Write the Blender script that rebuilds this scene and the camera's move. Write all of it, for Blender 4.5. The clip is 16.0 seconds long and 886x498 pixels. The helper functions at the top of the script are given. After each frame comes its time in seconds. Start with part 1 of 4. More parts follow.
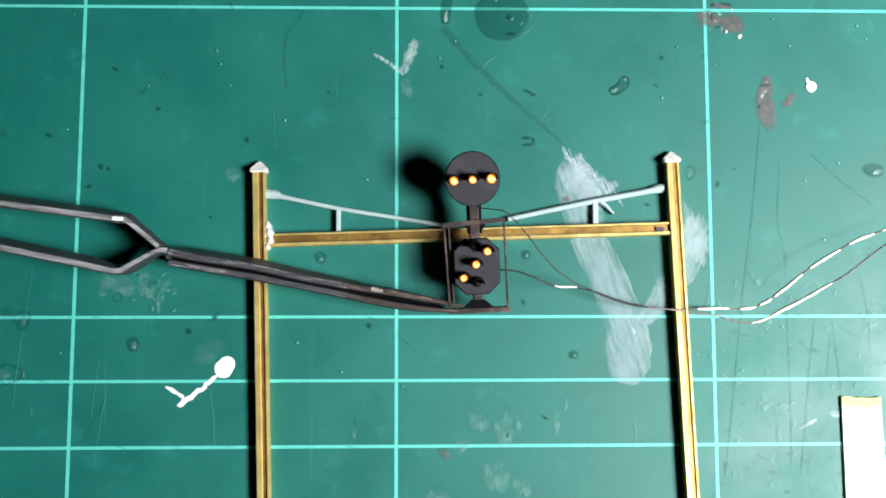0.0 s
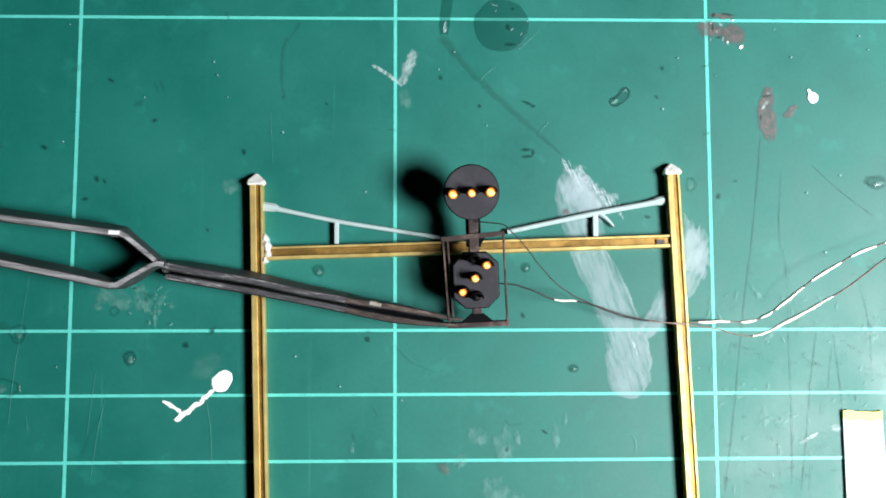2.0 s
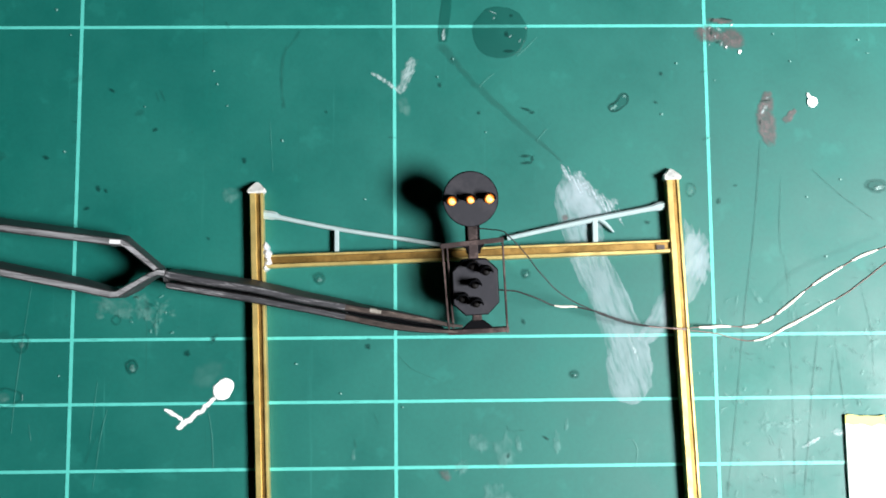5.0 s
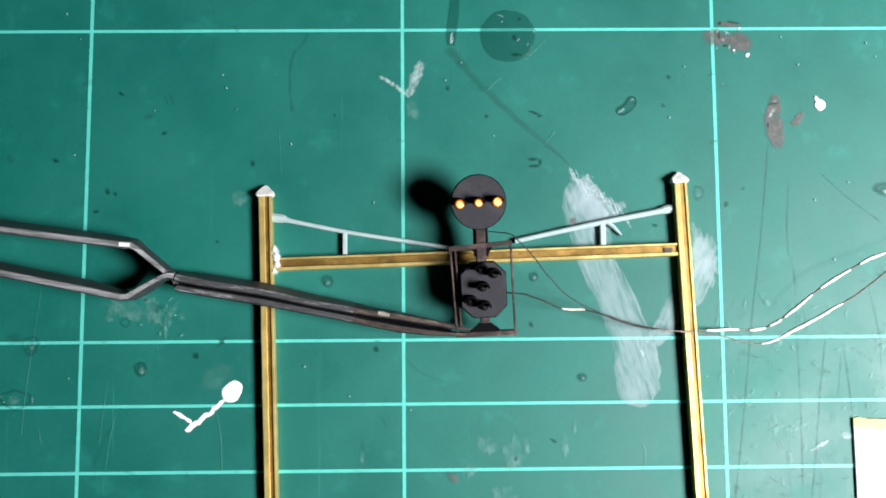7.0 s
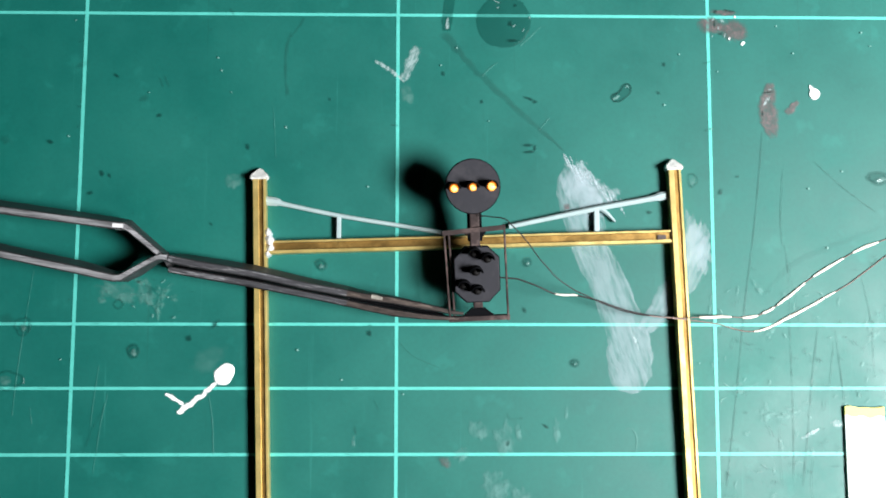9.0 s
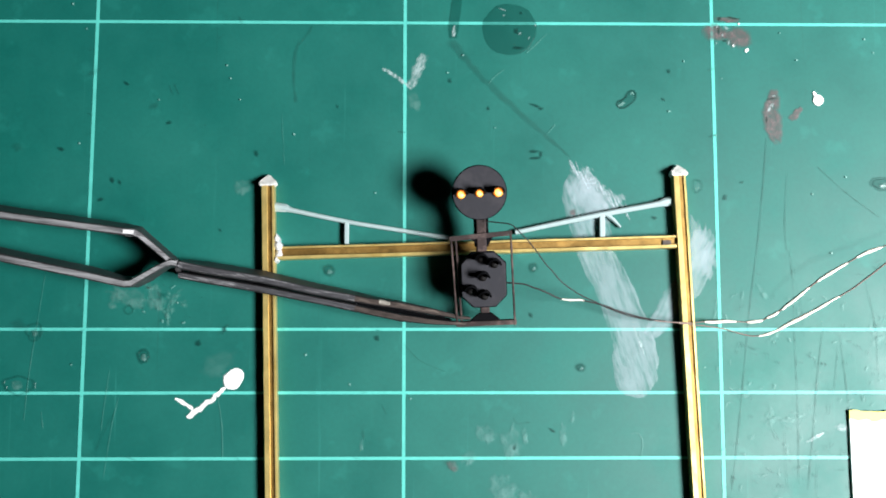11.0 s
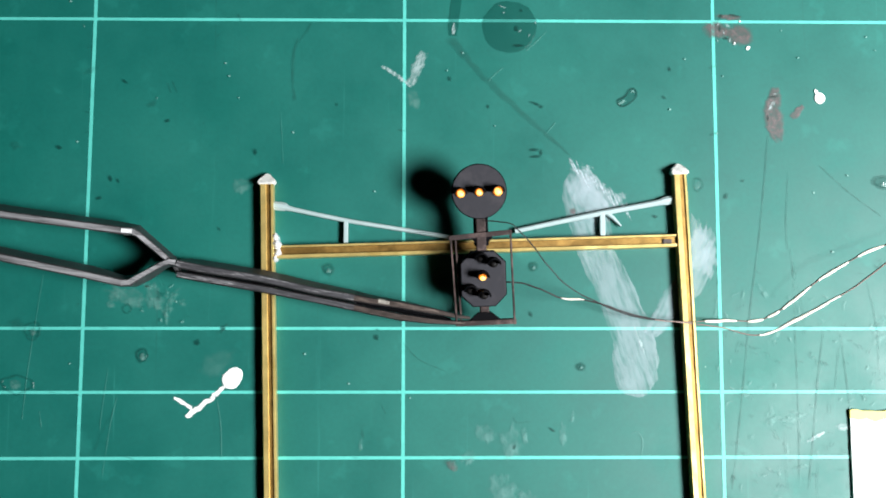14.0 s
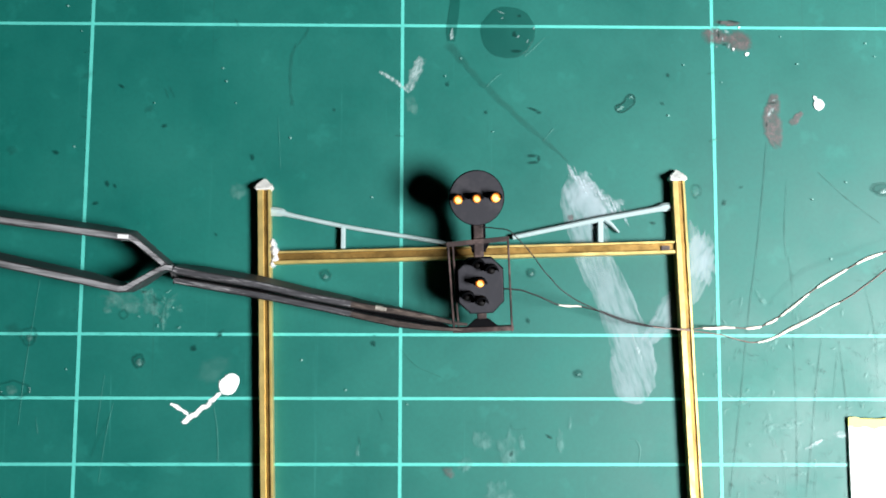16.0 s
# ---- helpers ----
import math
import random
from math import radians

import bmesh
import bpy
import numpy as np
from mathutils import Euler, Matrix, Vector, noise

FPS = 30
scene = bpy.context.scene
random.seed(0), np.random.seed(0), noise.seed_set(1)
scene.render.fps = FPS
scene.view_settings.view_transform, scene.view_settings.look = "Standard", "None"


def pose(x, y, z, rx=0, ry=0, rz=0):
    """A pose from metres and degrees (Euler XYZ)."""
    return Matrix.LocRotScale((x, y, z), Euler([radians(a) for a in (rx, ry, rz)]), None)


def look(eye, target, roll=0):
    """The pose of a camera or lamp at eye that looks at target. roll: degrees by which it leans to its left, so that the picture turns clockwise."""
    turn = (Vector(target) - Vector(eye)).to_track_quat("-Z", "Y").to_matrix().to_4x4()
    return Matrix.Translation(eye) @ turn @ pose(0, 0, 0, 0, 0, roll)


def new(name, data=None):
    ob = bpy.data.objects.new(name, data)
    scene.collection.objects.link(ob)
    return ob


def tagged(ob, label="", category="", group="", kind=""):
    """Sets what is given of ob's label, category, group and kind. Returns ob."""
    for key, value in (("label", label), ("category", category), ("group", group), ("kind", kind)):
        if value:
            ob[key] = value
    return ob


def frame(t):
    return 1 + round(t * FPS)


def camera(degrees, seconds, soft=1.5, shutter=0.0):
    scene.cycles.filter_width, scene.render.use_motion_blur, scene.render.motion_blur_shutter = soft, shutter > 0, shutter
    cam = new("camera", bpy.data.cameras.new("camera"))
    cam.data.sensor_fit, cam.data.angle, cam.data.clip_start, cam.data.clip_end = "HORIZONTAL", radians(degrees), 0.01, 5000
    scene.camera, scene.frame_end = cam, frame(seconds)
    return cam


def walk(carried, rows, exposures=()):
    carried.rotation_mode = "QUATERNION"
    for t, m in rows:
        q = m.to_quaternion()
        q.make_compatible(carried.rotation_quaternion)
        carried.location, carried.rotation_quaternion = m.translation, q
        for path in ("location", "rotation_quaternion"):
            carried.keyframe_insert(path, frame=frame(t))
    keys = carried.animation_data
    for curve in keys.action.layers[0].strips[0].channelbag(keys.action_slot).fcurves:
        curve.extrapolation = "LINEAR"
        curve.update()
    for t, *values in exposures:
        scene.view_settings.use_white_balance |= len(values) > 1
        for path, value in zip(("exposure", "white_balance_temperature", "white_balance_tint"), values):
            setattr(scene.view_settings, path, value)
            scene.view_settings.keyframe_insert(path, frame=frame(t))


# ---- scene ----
# All sizes below are in centimetres; CM turns them into metres. The mat's surface is z = 0.
CM = 0.01
cam = camera(46.0, 16.0, soft=1.8)
PATH = [
    (0.0, 0.181, -0.496, 16.344, 5.449, -1.913, -0.149),
    (0.5, 0.137, -0.482, 16.363, 5.346, -1.970, 0.127),
    (1.0, 0.097, -0.365, 16.357, 5.117, -2.218, 0.106),
    (1.5, 0.190, -0.249, 16.278, 4.900, -2.180, -0.005),
    (2.0, 0.178, -0.184, 16.251, 5.096, -1.996, -0.168),
    (2.5, 0.309, -0.214, 16.293, 5.297, -1.761, -0.484),
    (3.0, 0.283, -0.101, 16.335, 5.466, -1.573, -0.444),
    (3.5, 0.263, -0.050, 16.298, 5.498, -1.558, -0.341),
    (4.0, 0.327, -0.085, 16.279, 5.428, -1.552, -0.408),
    (6.5, 0.339, -0.236, 16.315, 5.530, -1.069, -0.540),
    (7.0, 0.316, -0.192, 16.321, 5.645, -1.036, -0.472),
    (7.5, 0.321, -0.151, 16.280, 5.537, -1.103, -0.481),
    (8.0, 0.353, -0.189, 16.263, 5.469, -1.130, -0.209),
    (8.5, 0.393, -0.335, 16.235, 5.251, -1.134, -0.094),
    (9.0, 0.325, -0.428, 16.302, 5.630, -1.400, 0.046),
    (11.5, 0.246, -0.432, 16.449, 5.896, -1.140, -0.017),
    (12.0, 0.195, -0.515, 16.419, 5.823, -1.210, 0.185),
    (12.5, 0.266, -0.549, 16.373, 5.616, -1.164, 0.216),
    (13.0, 0.294, -0.534, 16.437, 5.651, -1.294, 0.261),
    (13.5, 0.293, -0.570, 16.471, 5.855, -1.119, 0.066),
    (14.0, 0.293, -0.327, 16.393, 5.490, -1.142, 0.006),
    (14.5, 0.414, -0.325, 16.465, 5.784, -1.098, -0.004),
    (15.0, 0.325, -0.215, 16.389, 5.427, -1.211, 0.240),
    (15.5, 0.294, -0.208, 16.338, 5.267, -1.207, 0.257),
    (16.0, 0.355, -0.211, 16.366, 5.431, -1.077, 0.153),
]
walk(cam, [(t, pose(x * CM, y * CM, z * CM, rx, ry, rz)) for t, x, y, z, rx, ry, rz in PATH])

# ---- light: one bench lamp off to the side, in a dim room ----
world = bpy.data.worlds.new("world")
scene.world = world
world.use_nodes = True
world.node_tree.nodes["Background"].inputs[0].default_value = (0.75, 0.88, 1.0, 1)
world.node_tree.nodes["Background"].inputs[1].default_value = 0.008
scene.view_settings.exposure = 0.0

lamp_data = bpy.data.lights.new("bench_lamp", "AREA")
lamp_data.shape, lamp_data.size = "DISK", 0.15
lamp_data.energy, lamp_data.color = 5.95, (0.96, 0.985, 1.0)
bench_lamp = new("bench_lamp", lamp_data)
bench_lamp.matrix_world = look((0.275, -0.068, 0.320), (0.25, -0.03, 0.0))


# ---- materials ----
def material(name, color, rough=0.5, metal=0.0, vary=0.15, scale=300.0, fine=2500.0, bump=0.15, other=None,
             patch=None, emission=None, rough_vary=0.12, depth=0.00006, gloss=0.5, stretch=None):
    """Principled material with two scales of colour variation, uneven gloss and fine relief, in metres."""
    m = bpy.data.materials.new(name)
    m.use_nodes = True
    nt = m.node_tree
    n, l = nt.nodes, nt.links
    b = n["Principled BSDF"]
    co = n.new("ShaderNodeTexCoord")
    where = co.outputs["Object"]
    if stretch:
        mp = n.new("ShaderNodeMapping")
        mp.vector_type = "TEXTURE"
        mp.inputs["Scale"].default_value, mp.inputs["Rotation"].default_value = [1 / s for s in stretch[:3]], (0, 0, radians(stretch[3]))
        l.new(where, mp.inputs[0])
        where = mp.outputs[0]
    b.inputs["Specular IOR Level"].default_value = gloss

    def noise_at(s, detail=5.0, r=0.6):
        t = n.new("ShaderNodeTexNoise")
        t.inputs["Scale"].default_value, t.inputs["Detail"].default_value, t.inputs["Roughness"].default_value = s, detail, r
        l.new(where, t.inputs["Vector"])
        return t

    def mix(a, c, f):
        x = n.new("ShaderNodeMix")
        x.data_type = "RGBA"
        l.new(f, x.inputs[0])
        for sock, v in ((x.inputs[6], a), (x.inputs[7], c)):
            if isinstance(v, tuple):
                sock.default_value = (*v, 1)
            else:
                l.new(v, sock)
        return x.outputs[2]

    def ramp(src, lo, hi):
        r = n.new("ShaderNodeMapRange")
        r.inputs[1].default_value, r.inputs[2].default_value = lo, hi
        l.new(src, r.inputs[0])
        return r.outputs[0]

    big, small = noise_at(scale), noise_at(fine)
    dark = tuple(c * (1 - vary) for c in color)
    light = tuple(min(1.0, c * (1 + vary)) for c in color)
    col = mix(dark, light, ramp(big.outputs[0], 0.3, 0.7))
    if other:
        col = mix(col, other, ramp(noise_at(scale * 0.45, 8, 0.7).outputs[0], *(patch or (0.52, 0.66))))
    speck = mix(tuple(0.78 for _ in range(3)), (1.0, 1.0, 1.0), ramp(small.outputs[0], 0.32, 0.6))
    mul = n.new("ShaderNodeMix")
    mul.data_type, mul.blend_type = "RGBA", "MULTIPLY"
    mul.inputs[0].default_value = min(1.0, vary * 3)
    l.new(col, mul.inputs[6])
    l.new(speck, mul.inputs[7])
    l.new(mul.outputs[2], b.inputs["Base Color"])
    rr = n.new("ShaderNodeMapRange")
    rr.inputs[3].default_value, rr.inputs[4].default_value = max(0.03, rough - rough_vary), min(1, rough + rough_vary)
    l.new(big.outputs[0], rr.inputs[0])
    l.new(rr.outputs[0], b.inputs["Roughness"])
    b.inputs["Metallic"].default_value = metal
    bp = n.new("ShaderNodeBump")
    bp.inputs["Strength"].default_value, bp.inputs["Distance"].default_value = bump, depth
    l.new(small.outputs[0], bp.inputs["Height"])
    l.new(bp.outputs[0], b.inputs["Normal"])
    if emission:
        b.inputs["Emission Color"].default_value = (*emission[0], 1)
        b.inputs["Emission Strength"].default_value = emission[1]
    return m


def worn(m, cover, scale, soft=0.1, stretch=(1, 1, 1), turn=0.0, rim=0.3):
    """Let a thin coat show the mat through gaps: cover is the share that stays, turn the way the strokes run,
    rim how much thinner the coat is at its edge."""
    nt = m.node_tree
    n, l = nt.nodes, nt.links
    b, out = n["Principled BSDF"], n["Material Output"]
    co = n.new("ShaderNodeTexCoord")
    mp = n.new("ShaderNodeMapping")
    mp.vector_type = "TEXTURE"
    mp.inputs["Scale"].default_value = [1 / s for s in stretch]
    mp.inputs["Rotation"].default_value = (0, 0, radians(turn))
    l.new(co.outputs["Object"], mp.inputs[0])
    t = n.new("ShaderNodeTexNoise")
    t.inputs["Scale"].default_value, t.inputs["Detail"].default_value, t.inputs["Roughness"].default_value = scale, 9, 0.72
    l.new(mp.outputs[0], t.inputs["Vector"])
    uv = n.new("ShaderNodeSeparateXYZ")
    l.new(co.outputs["UV"], uv.inputs[0])
    inward = n.new("ShaderNodeMapRange")
    inward.inputs[2].default_value, inward.inputs[3].default_value, inward.inputs[4].default_value = 0.55, -rim, 0.0
    l.new(uv.outputs[0], inward.inputs[0])
    add = n.new("ShaderNodeMath")
    l.new(t.outputs[0], add.inputs[0])
    l.new(inward.outputs[0], add.inputs[1])
    r = n.new("ShaderNodeMapRange")
    r.inputs[1].default_value, r.inputs[2].default_value = 0.66 - cover * 0.35 - soft, 0.66 - cover * 0.35 + soft
    l.new(add.outputs[0], r.inputs[0])
    tr = n.new("ShaderNodeBsdfTransparent")
    ms = n.new("ShaderNodeMixShader")
    l.new(r.outputs[0], ms.inputs[0])
    l.new(tr.outputs[0], ms.inputs[1])
    l.new(b.outputs[0], ms.inputs[2])
    l.new(ms.outputs[0], out.inputs[0])
    return m


def film(m, amount):
    """A coat so thin that a share of the mat shows through everywhere."""
    nt = m.node_tree
    n, l = nt.nodes, nt.links
    out = n["Material Output"]
    src = out.inputs[0].links[0].from_socket
    tr = n.new("ShaderNodeBsdfTransparent")
    ms = n.new("ShaderNodeMixShader")
    ms.inputs[0].default_value = amount
    l.new(tr.outputs[0], ms.inputs[1])
    l.new(src, ms.inputs[2])
    l.new(ms.outputs[0], out.inputs[0])
    return m


def scratched(m):
    """Fine crossing scratches and small pits over a worn surface."""
    nt = m.node_tree
    n, l = nt.nodes, nt.links
    b = n["Principled BSDF"]
    base = b.inputs["Base Color"].links[0].from_socket
    co = n.new("ShaderNodeTexCoord")
    for turn, squash, scale, lo, tint, amount in ((12, 0.02, 900, 0.66, (0.03, 0.24, 0.20), 0.30), (-70, 0.02, 800, 0.67, (0.025, 0.22, 0.18), 0.26), (80, 0.015, 1100, 0.67, (0.003, 0.05, 0.04), 0.35),
                                                  (0, 1.0, 420, 0.70, (0.004, 0.045, 0.038), 0.5), (30, 1.0, 160, 0.60, (0.009, 0.17, 0.138), 0.35)):
        mp = n.new("ShaderNodeMapping")
        mp.inputs["Scale"].default_value, mp.inputs["Rotation"].default_value = (1, squash, 1), (0, 0, radians(turn))
        l.new(co.outputs["Object"], mp.inputs[0])
        t = n.new("ShaderNodeTexNoise")
        t.inputs["Scale"].default_value, t.inputs["Detail"].default_value, t.inputs["Roughness"].default_value = scale, 4, 0.6
        l.new(mp.outputs[0], t.inputs["Vector"])
        r = n.new("ShaderNodeMapRange")
        r.inputs[1].default_value, r.inputs[2].default_value, r.inputs[4].default_value = lo, lo + 0.08, amount
        l.new(t.outputs[0], r.inputs[0])
        x = n.new("ShaderNodeMix")
        x.data_type = "RGBA"
        l.new(r.outputs[0], x.inputs[0])
        l.new(base, x.inputs[6])
        x.inputs[7].default_value = (*tint, 1)
        base = x.outputs[2]
    l.new(base, b.inputs["Base Color"])
    return m


MAT_GREEN = scratched(material("mat_green", (0.0012, 0.114, 0.092), 0.52, gloss=0.46, vary=0.12, scale=60, fine=1500, bump=0.15, other=(0.004, 0.138, 0.108), patch=(0.45, 0.75), rough_vary=0.2))
LINE = material("mat_line", (0.085, 0.49, 0.42), 0.5, vary=0.08, scale=400, other=(0.08, 0.40, 0.33), patch=(0.62, 0.72))
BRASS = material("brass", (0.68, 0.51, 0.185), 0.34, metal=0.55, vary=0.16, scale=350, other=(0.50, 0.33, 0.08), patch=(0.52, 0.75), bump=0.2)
BRASS_BROWN = material("brown_brass", (0.30, 0.175, 0.045), 0.42, metal=0.7, vary=0.3, scale=450, other=(0.42, 0.27, 0.08), patch=(0.55, 0.75))
STYRENE = material("white_styrene", (0.35, 0.445, 0.445), 0.5, vary=0.06, scale=500, other=(0.28, 0.36, 0.355), patch=(0.55, 0.75))
CAP = material("white_cap", (0.75, 0.74, 0.70), 0.55, vary=0.08, scale=900, other=(0.30, 0.30, 0.28), patch=(0.56, 0.72))
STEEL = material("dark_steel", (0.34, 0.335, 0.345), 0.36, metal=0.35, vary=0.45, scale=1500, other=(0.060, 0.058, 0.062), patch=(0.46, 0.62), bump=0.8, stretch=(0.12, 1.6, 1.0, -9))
# the pale patches also stand in for streaky highlights on the jaws
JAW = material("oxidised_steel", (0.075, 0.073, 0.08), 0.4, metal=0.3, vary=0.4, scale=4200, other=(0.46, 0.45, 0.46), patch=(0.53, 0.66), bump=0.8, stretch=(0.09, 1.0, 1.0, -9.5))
# two near-black steels: the shade on the tweezers' sides, put into the colour
FLANK_SHADE = material("shaded_steel_side", (0.040, 0.041, 0.043), 0.5, metal=0.2, vary=0.35, scale=1500, other=(0.085, 0.085, 0.088), patch=(0.54, 0.70), gloss=0.35, stretch=(0.12, 1.2, 1.0, -9))
SIDE_SHADE = material("jaw_side_shade", (0.016, 0.015, 0.016), 0.5, vary=0.3, scale=900, gloss=0.3)
STEEL_BRIGHT = material("worn_steel", (0.80, 0.79, 0.79), 0.35, metal=0.2, vary=0.2, scale=900)
TIP = material("brown_steel", (0.075, 0.057, 0.050), 0.42, metal=0.4, vary=0.4, scale=1800, other=(0.24, 0.19, 0.16), patch=(0.54, 0.70), stretch=(0.3, 1.5, 1.0, -10))
WORN_TIP = material("worn_tip", (0.42, 0.38, 0.33), 0.4, metal=0.3, vary=0.4, scale=2500)
PLATE = material("dark_grey_paint", (0.020, 0.0195, 0.025), 0.65, gloss=0.25, vary=0.12, scale=700, fine=5000, other=(0.042, 0.038, 0.044), patch=(0.5, 0.75))
BLACK = material("matt_black_paint_and_shade", (0.004, 0.004, 0.005), 0.8, gloss=0.04, vary=0.2, scale=900)
BROWN = material("brown_black_paint", (0.032, 0.021, 0.020), 0.65, gloss=0.2, vary=0.25, scale=800, other=(0.11, 0.074, 0.068), patch=(0.48, 0.62))
WIRE = material("enamelled_wire", (0.012, 0.010, 0.010), 0.5, gloss=0.2, vary=0.25, scale=900)
COPPER = material("copper_wire", (0.13, 0.075, 0.06), 0.45, metal=0.2, vary=0.2, scale=900)
# pale colour for the highlights painted along the wires
GLINT = material("wire_highlight", (0.92, 0.80, 0.70), 0.4, metal=0.2, vary=0.05, scale=900)
SOLDER = material("solder", (0.85, 0.85, 0.87), 0.25, metal=0.4, vary=0.15, scale=1500, bump=0.5)
PAPER = material("white_card", (0.85, 0.85, 0.83), 0.7, vary=0.03, scale=300)
TAPE = material("yellow_edge", (0.78, 0.68, 0.16), 0.6, vary=0.15, scale=500)
WHITE = material("white_paint", (0.86, 0.87, 0.85), 0.5, vary=0.04, scale=600)
HOT = material("lamp_hot", (0.9, 0.6, 0.2), 0.4, vary=0.02, emission=((1.0, 0.50, 0.11), 1.75))
GLOW = material("lamp_glow", (0.8, 0.35, 0.05), 0.4, vary=0.02, emission=((1.0, 0.24, 0.006), 0.8))
LENS_OFF = material("lamp_dark", (0.006, 0.005, 0.005), 0.6, gloss=0.2, vary=0.1)
TABLE = material("bench_wood", (0.30, 0.20, 0.12), 0.5, vary=0.2, scale=8, fine=200)
WALL = material("room_wall", (0.25, 0.24, 0.23), 0.8, vary=0.05, scale=3, fine=60)


# ---- building helpers ----
def part(name, bm, mat, parent=None, label="", at=None, smooth=False):
    """Link a bmesh, built in centimetres, as one mesh object."""
    bmesh.ops.recalc_face_normals(bm, faces=bm.faces)
    bmesh.ops.scale(bm, vec=(CM, CM, CM), verts=bm.verts)
    me = bpy.data.meshes.new(name)
    bm.to_mesh(me)
    bm.free()
    for m in (mat if isinstance(mat, (list, tuple)) else [mat]):
        me.materials.append(m)
    if smooth:
        for f in me.polygons:
            f.use_smooth = True
    ob = new(name, me)
    ob.parent = parent
    if at:
        ob.location = [c * CM for c in at]
    return tagged(ob, label)


def thing(name, at, label, category, group="", turn=(0, 0, 0)):
    ob = new(name)
    ob.empty_display_size = 0.01
    ob.matrix_basis = pose(at[0] * CM, at[1] * CM, at[2] * CM, *turn)
    return tagged(ob, label, category, group)


def add_box(bm, x0, x1, y0, y1, z0, z1):
    v = [bm.verts.new(p) for p in ((x0, y0, z0), (x1, y0, z0), (x1, y1, z0), (x0, y1, z0), (x0, y0, z1), (x1, y0, z1), (x1, y1, z1), (x0, y1, z1))]
    for f in ((0, 3, 2, 1), (4, 5, 6, 7), (0, 1, 5, 4), (1, 2, 6, 5), (2, 3, 7, 6), (3, 0, 4, 7)):
        bm.faces.new([v[i] for i in f])


def box(x0, x1, y0, y1, z0, z1, bevel=0.0):
    bm = bmesh.new()
    add_box(bm, x0, x1, y0, y1, z0, z1)
    if bevel:
        bmesh.ops.bevel(bm, geom=bm.edges[:], offset=bevel, segments=2, affect="EDGES", profile=0.6)
    return bm


def rail(p0, p1, profile, steps=1, wobble=0.0, inner=()):
    """Sweep a profile of (side, z) points from p0 to p1 in the plane."""
    bm = bmesh.new()
    a, b = Vector((p0[0], p0[1], 0)), Vector((p1[0], p1[1], 0))
    d = (b - a).normalized()
    side = Vector((d.y, -d.x, 0))
    rings = []
    for i in range(steps + 1):
        c = a.lerp(b, i / steps)
        rings.append([bm.verts.new(c + side * (s + wobble * noise.noise((c.x * 3, c.y * 3, s * 9)))
                                   + Vector((0, 0, z + wobble * noise.noise((c.x * 3 + 7, c.y * 3, s * 9))))) for s, z in profile])
    n = len(profile)
    for r, q in zip(rings, rings[1:]):
        for i in range(n):
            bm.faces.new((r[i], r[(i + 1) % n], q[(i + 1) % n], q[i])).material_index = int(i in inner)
    bm.faces.new(rings[0])
    bm.faces.new(list(reversed(rings[-1])))
    return bm


def ribbon(points, bevel=0.3, sides=0, lean=(0.0,)):
    """A bent strip on edge: points of x, y, thickness, lowest z, highest z. sides: all but its upper edge takes the second material.
    lean: how far its foot stands out to the left of its run, point by point; the last value serves the rest."""
    bm = bmesh.new()
    rings = []
    for i, (x, y, t, z0, z1) in enumerate(points):
        a, b = points[max(0, i - 1)], points[min(len(points) - 1, i + 1)]
        d = Vector((b[0] - a[0], b[1] - a[1], 0)).normalized()
        s = Vector((-d.y, d.x, 0)) * t / 2
        c = Vector((x, y, 0))
        e = min(0.045, t * bevel)
        inner = s * (1 - e / (t / 2))
        foot = s.normalized() * lean[min(i, len(lean) - 1)]
        rings.append([bm.verts.new(c + o + Vector((0, 0, z))) for o, z in
                      ((s + foot, z0 + e), (s, z1 - e), (inner, z1), (-inner, z1), (-s, z1 - e), (-s + foot, z0 + e), (-inner + foot, z0), (inner + foot, z0))])
    for r, q in zip(rings, rings[1:]):
        for i in range(8):
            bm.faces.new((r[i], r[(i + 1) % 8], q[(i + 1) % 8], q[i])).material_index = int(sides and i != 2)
    bm.faces.new(rings[0])
    bm.faces.new(list(reversed(rings[-1])))
    return bm


def smooth_path(pts, per=8):
    """Catmull-Rom through the points."""
    pts = [Vector(p) for p in pts]
    ext = [pts[0] * 2 - pts[1], *pts, pts[-1] * 2 - pts[-2]]
    out = []
    for p0, p1, p2, p3 in zip(ext, ext[1:], ext[2:], ext[3:]):
        for k in range(per):
            t = k / per
            out.append(0.5 * ((2 * p1) + (p2 - p0) * t + (2 * p0 - 5 * p1 + 4 * p2 - p3) * t * t + (3 * p1 - p0 - 3 * p2 + p3) * t ** 3))
    return out + [pts[-1]]


def tube(pts, radius, sides=8):
    """A round rod along points; radius may be a number or one for each point."""
    bm = bmesh.new()
    pts = [Vector(p) for p in pts]
    rad = radius if isinstance(radius, (list, tuple)) else [radius] * len(pts)
    rings = []
    for i, p in enumerate(pts):
        d = (pts[min(len(pts) - 1, i + 1)] - pts[max(0, i - 1)]).normalized()
        u = d.cross(Vector((0, 0, 1)) if abs(d.z) < 0.9 else Vector((1, 0, 0))).normalized()
        w = d.cross(u)
        rings.append([bm.verts.new(p + rad[i] * (u * math.cos(a) + w * math.sin(a))) for a in (2 * math.pi * k / sides for k in range(sides))])
    for r, q in zip(rings, rings[1:]):
        for k in range(sides):
            bm.faces.new((r[k], r[(k + 1) % sides], q[(k + 1) % sides], q[k]))
    bm.faces.new(rings[0])
    bm.faces.new(list(reversed(rings[-1])))
    return bm


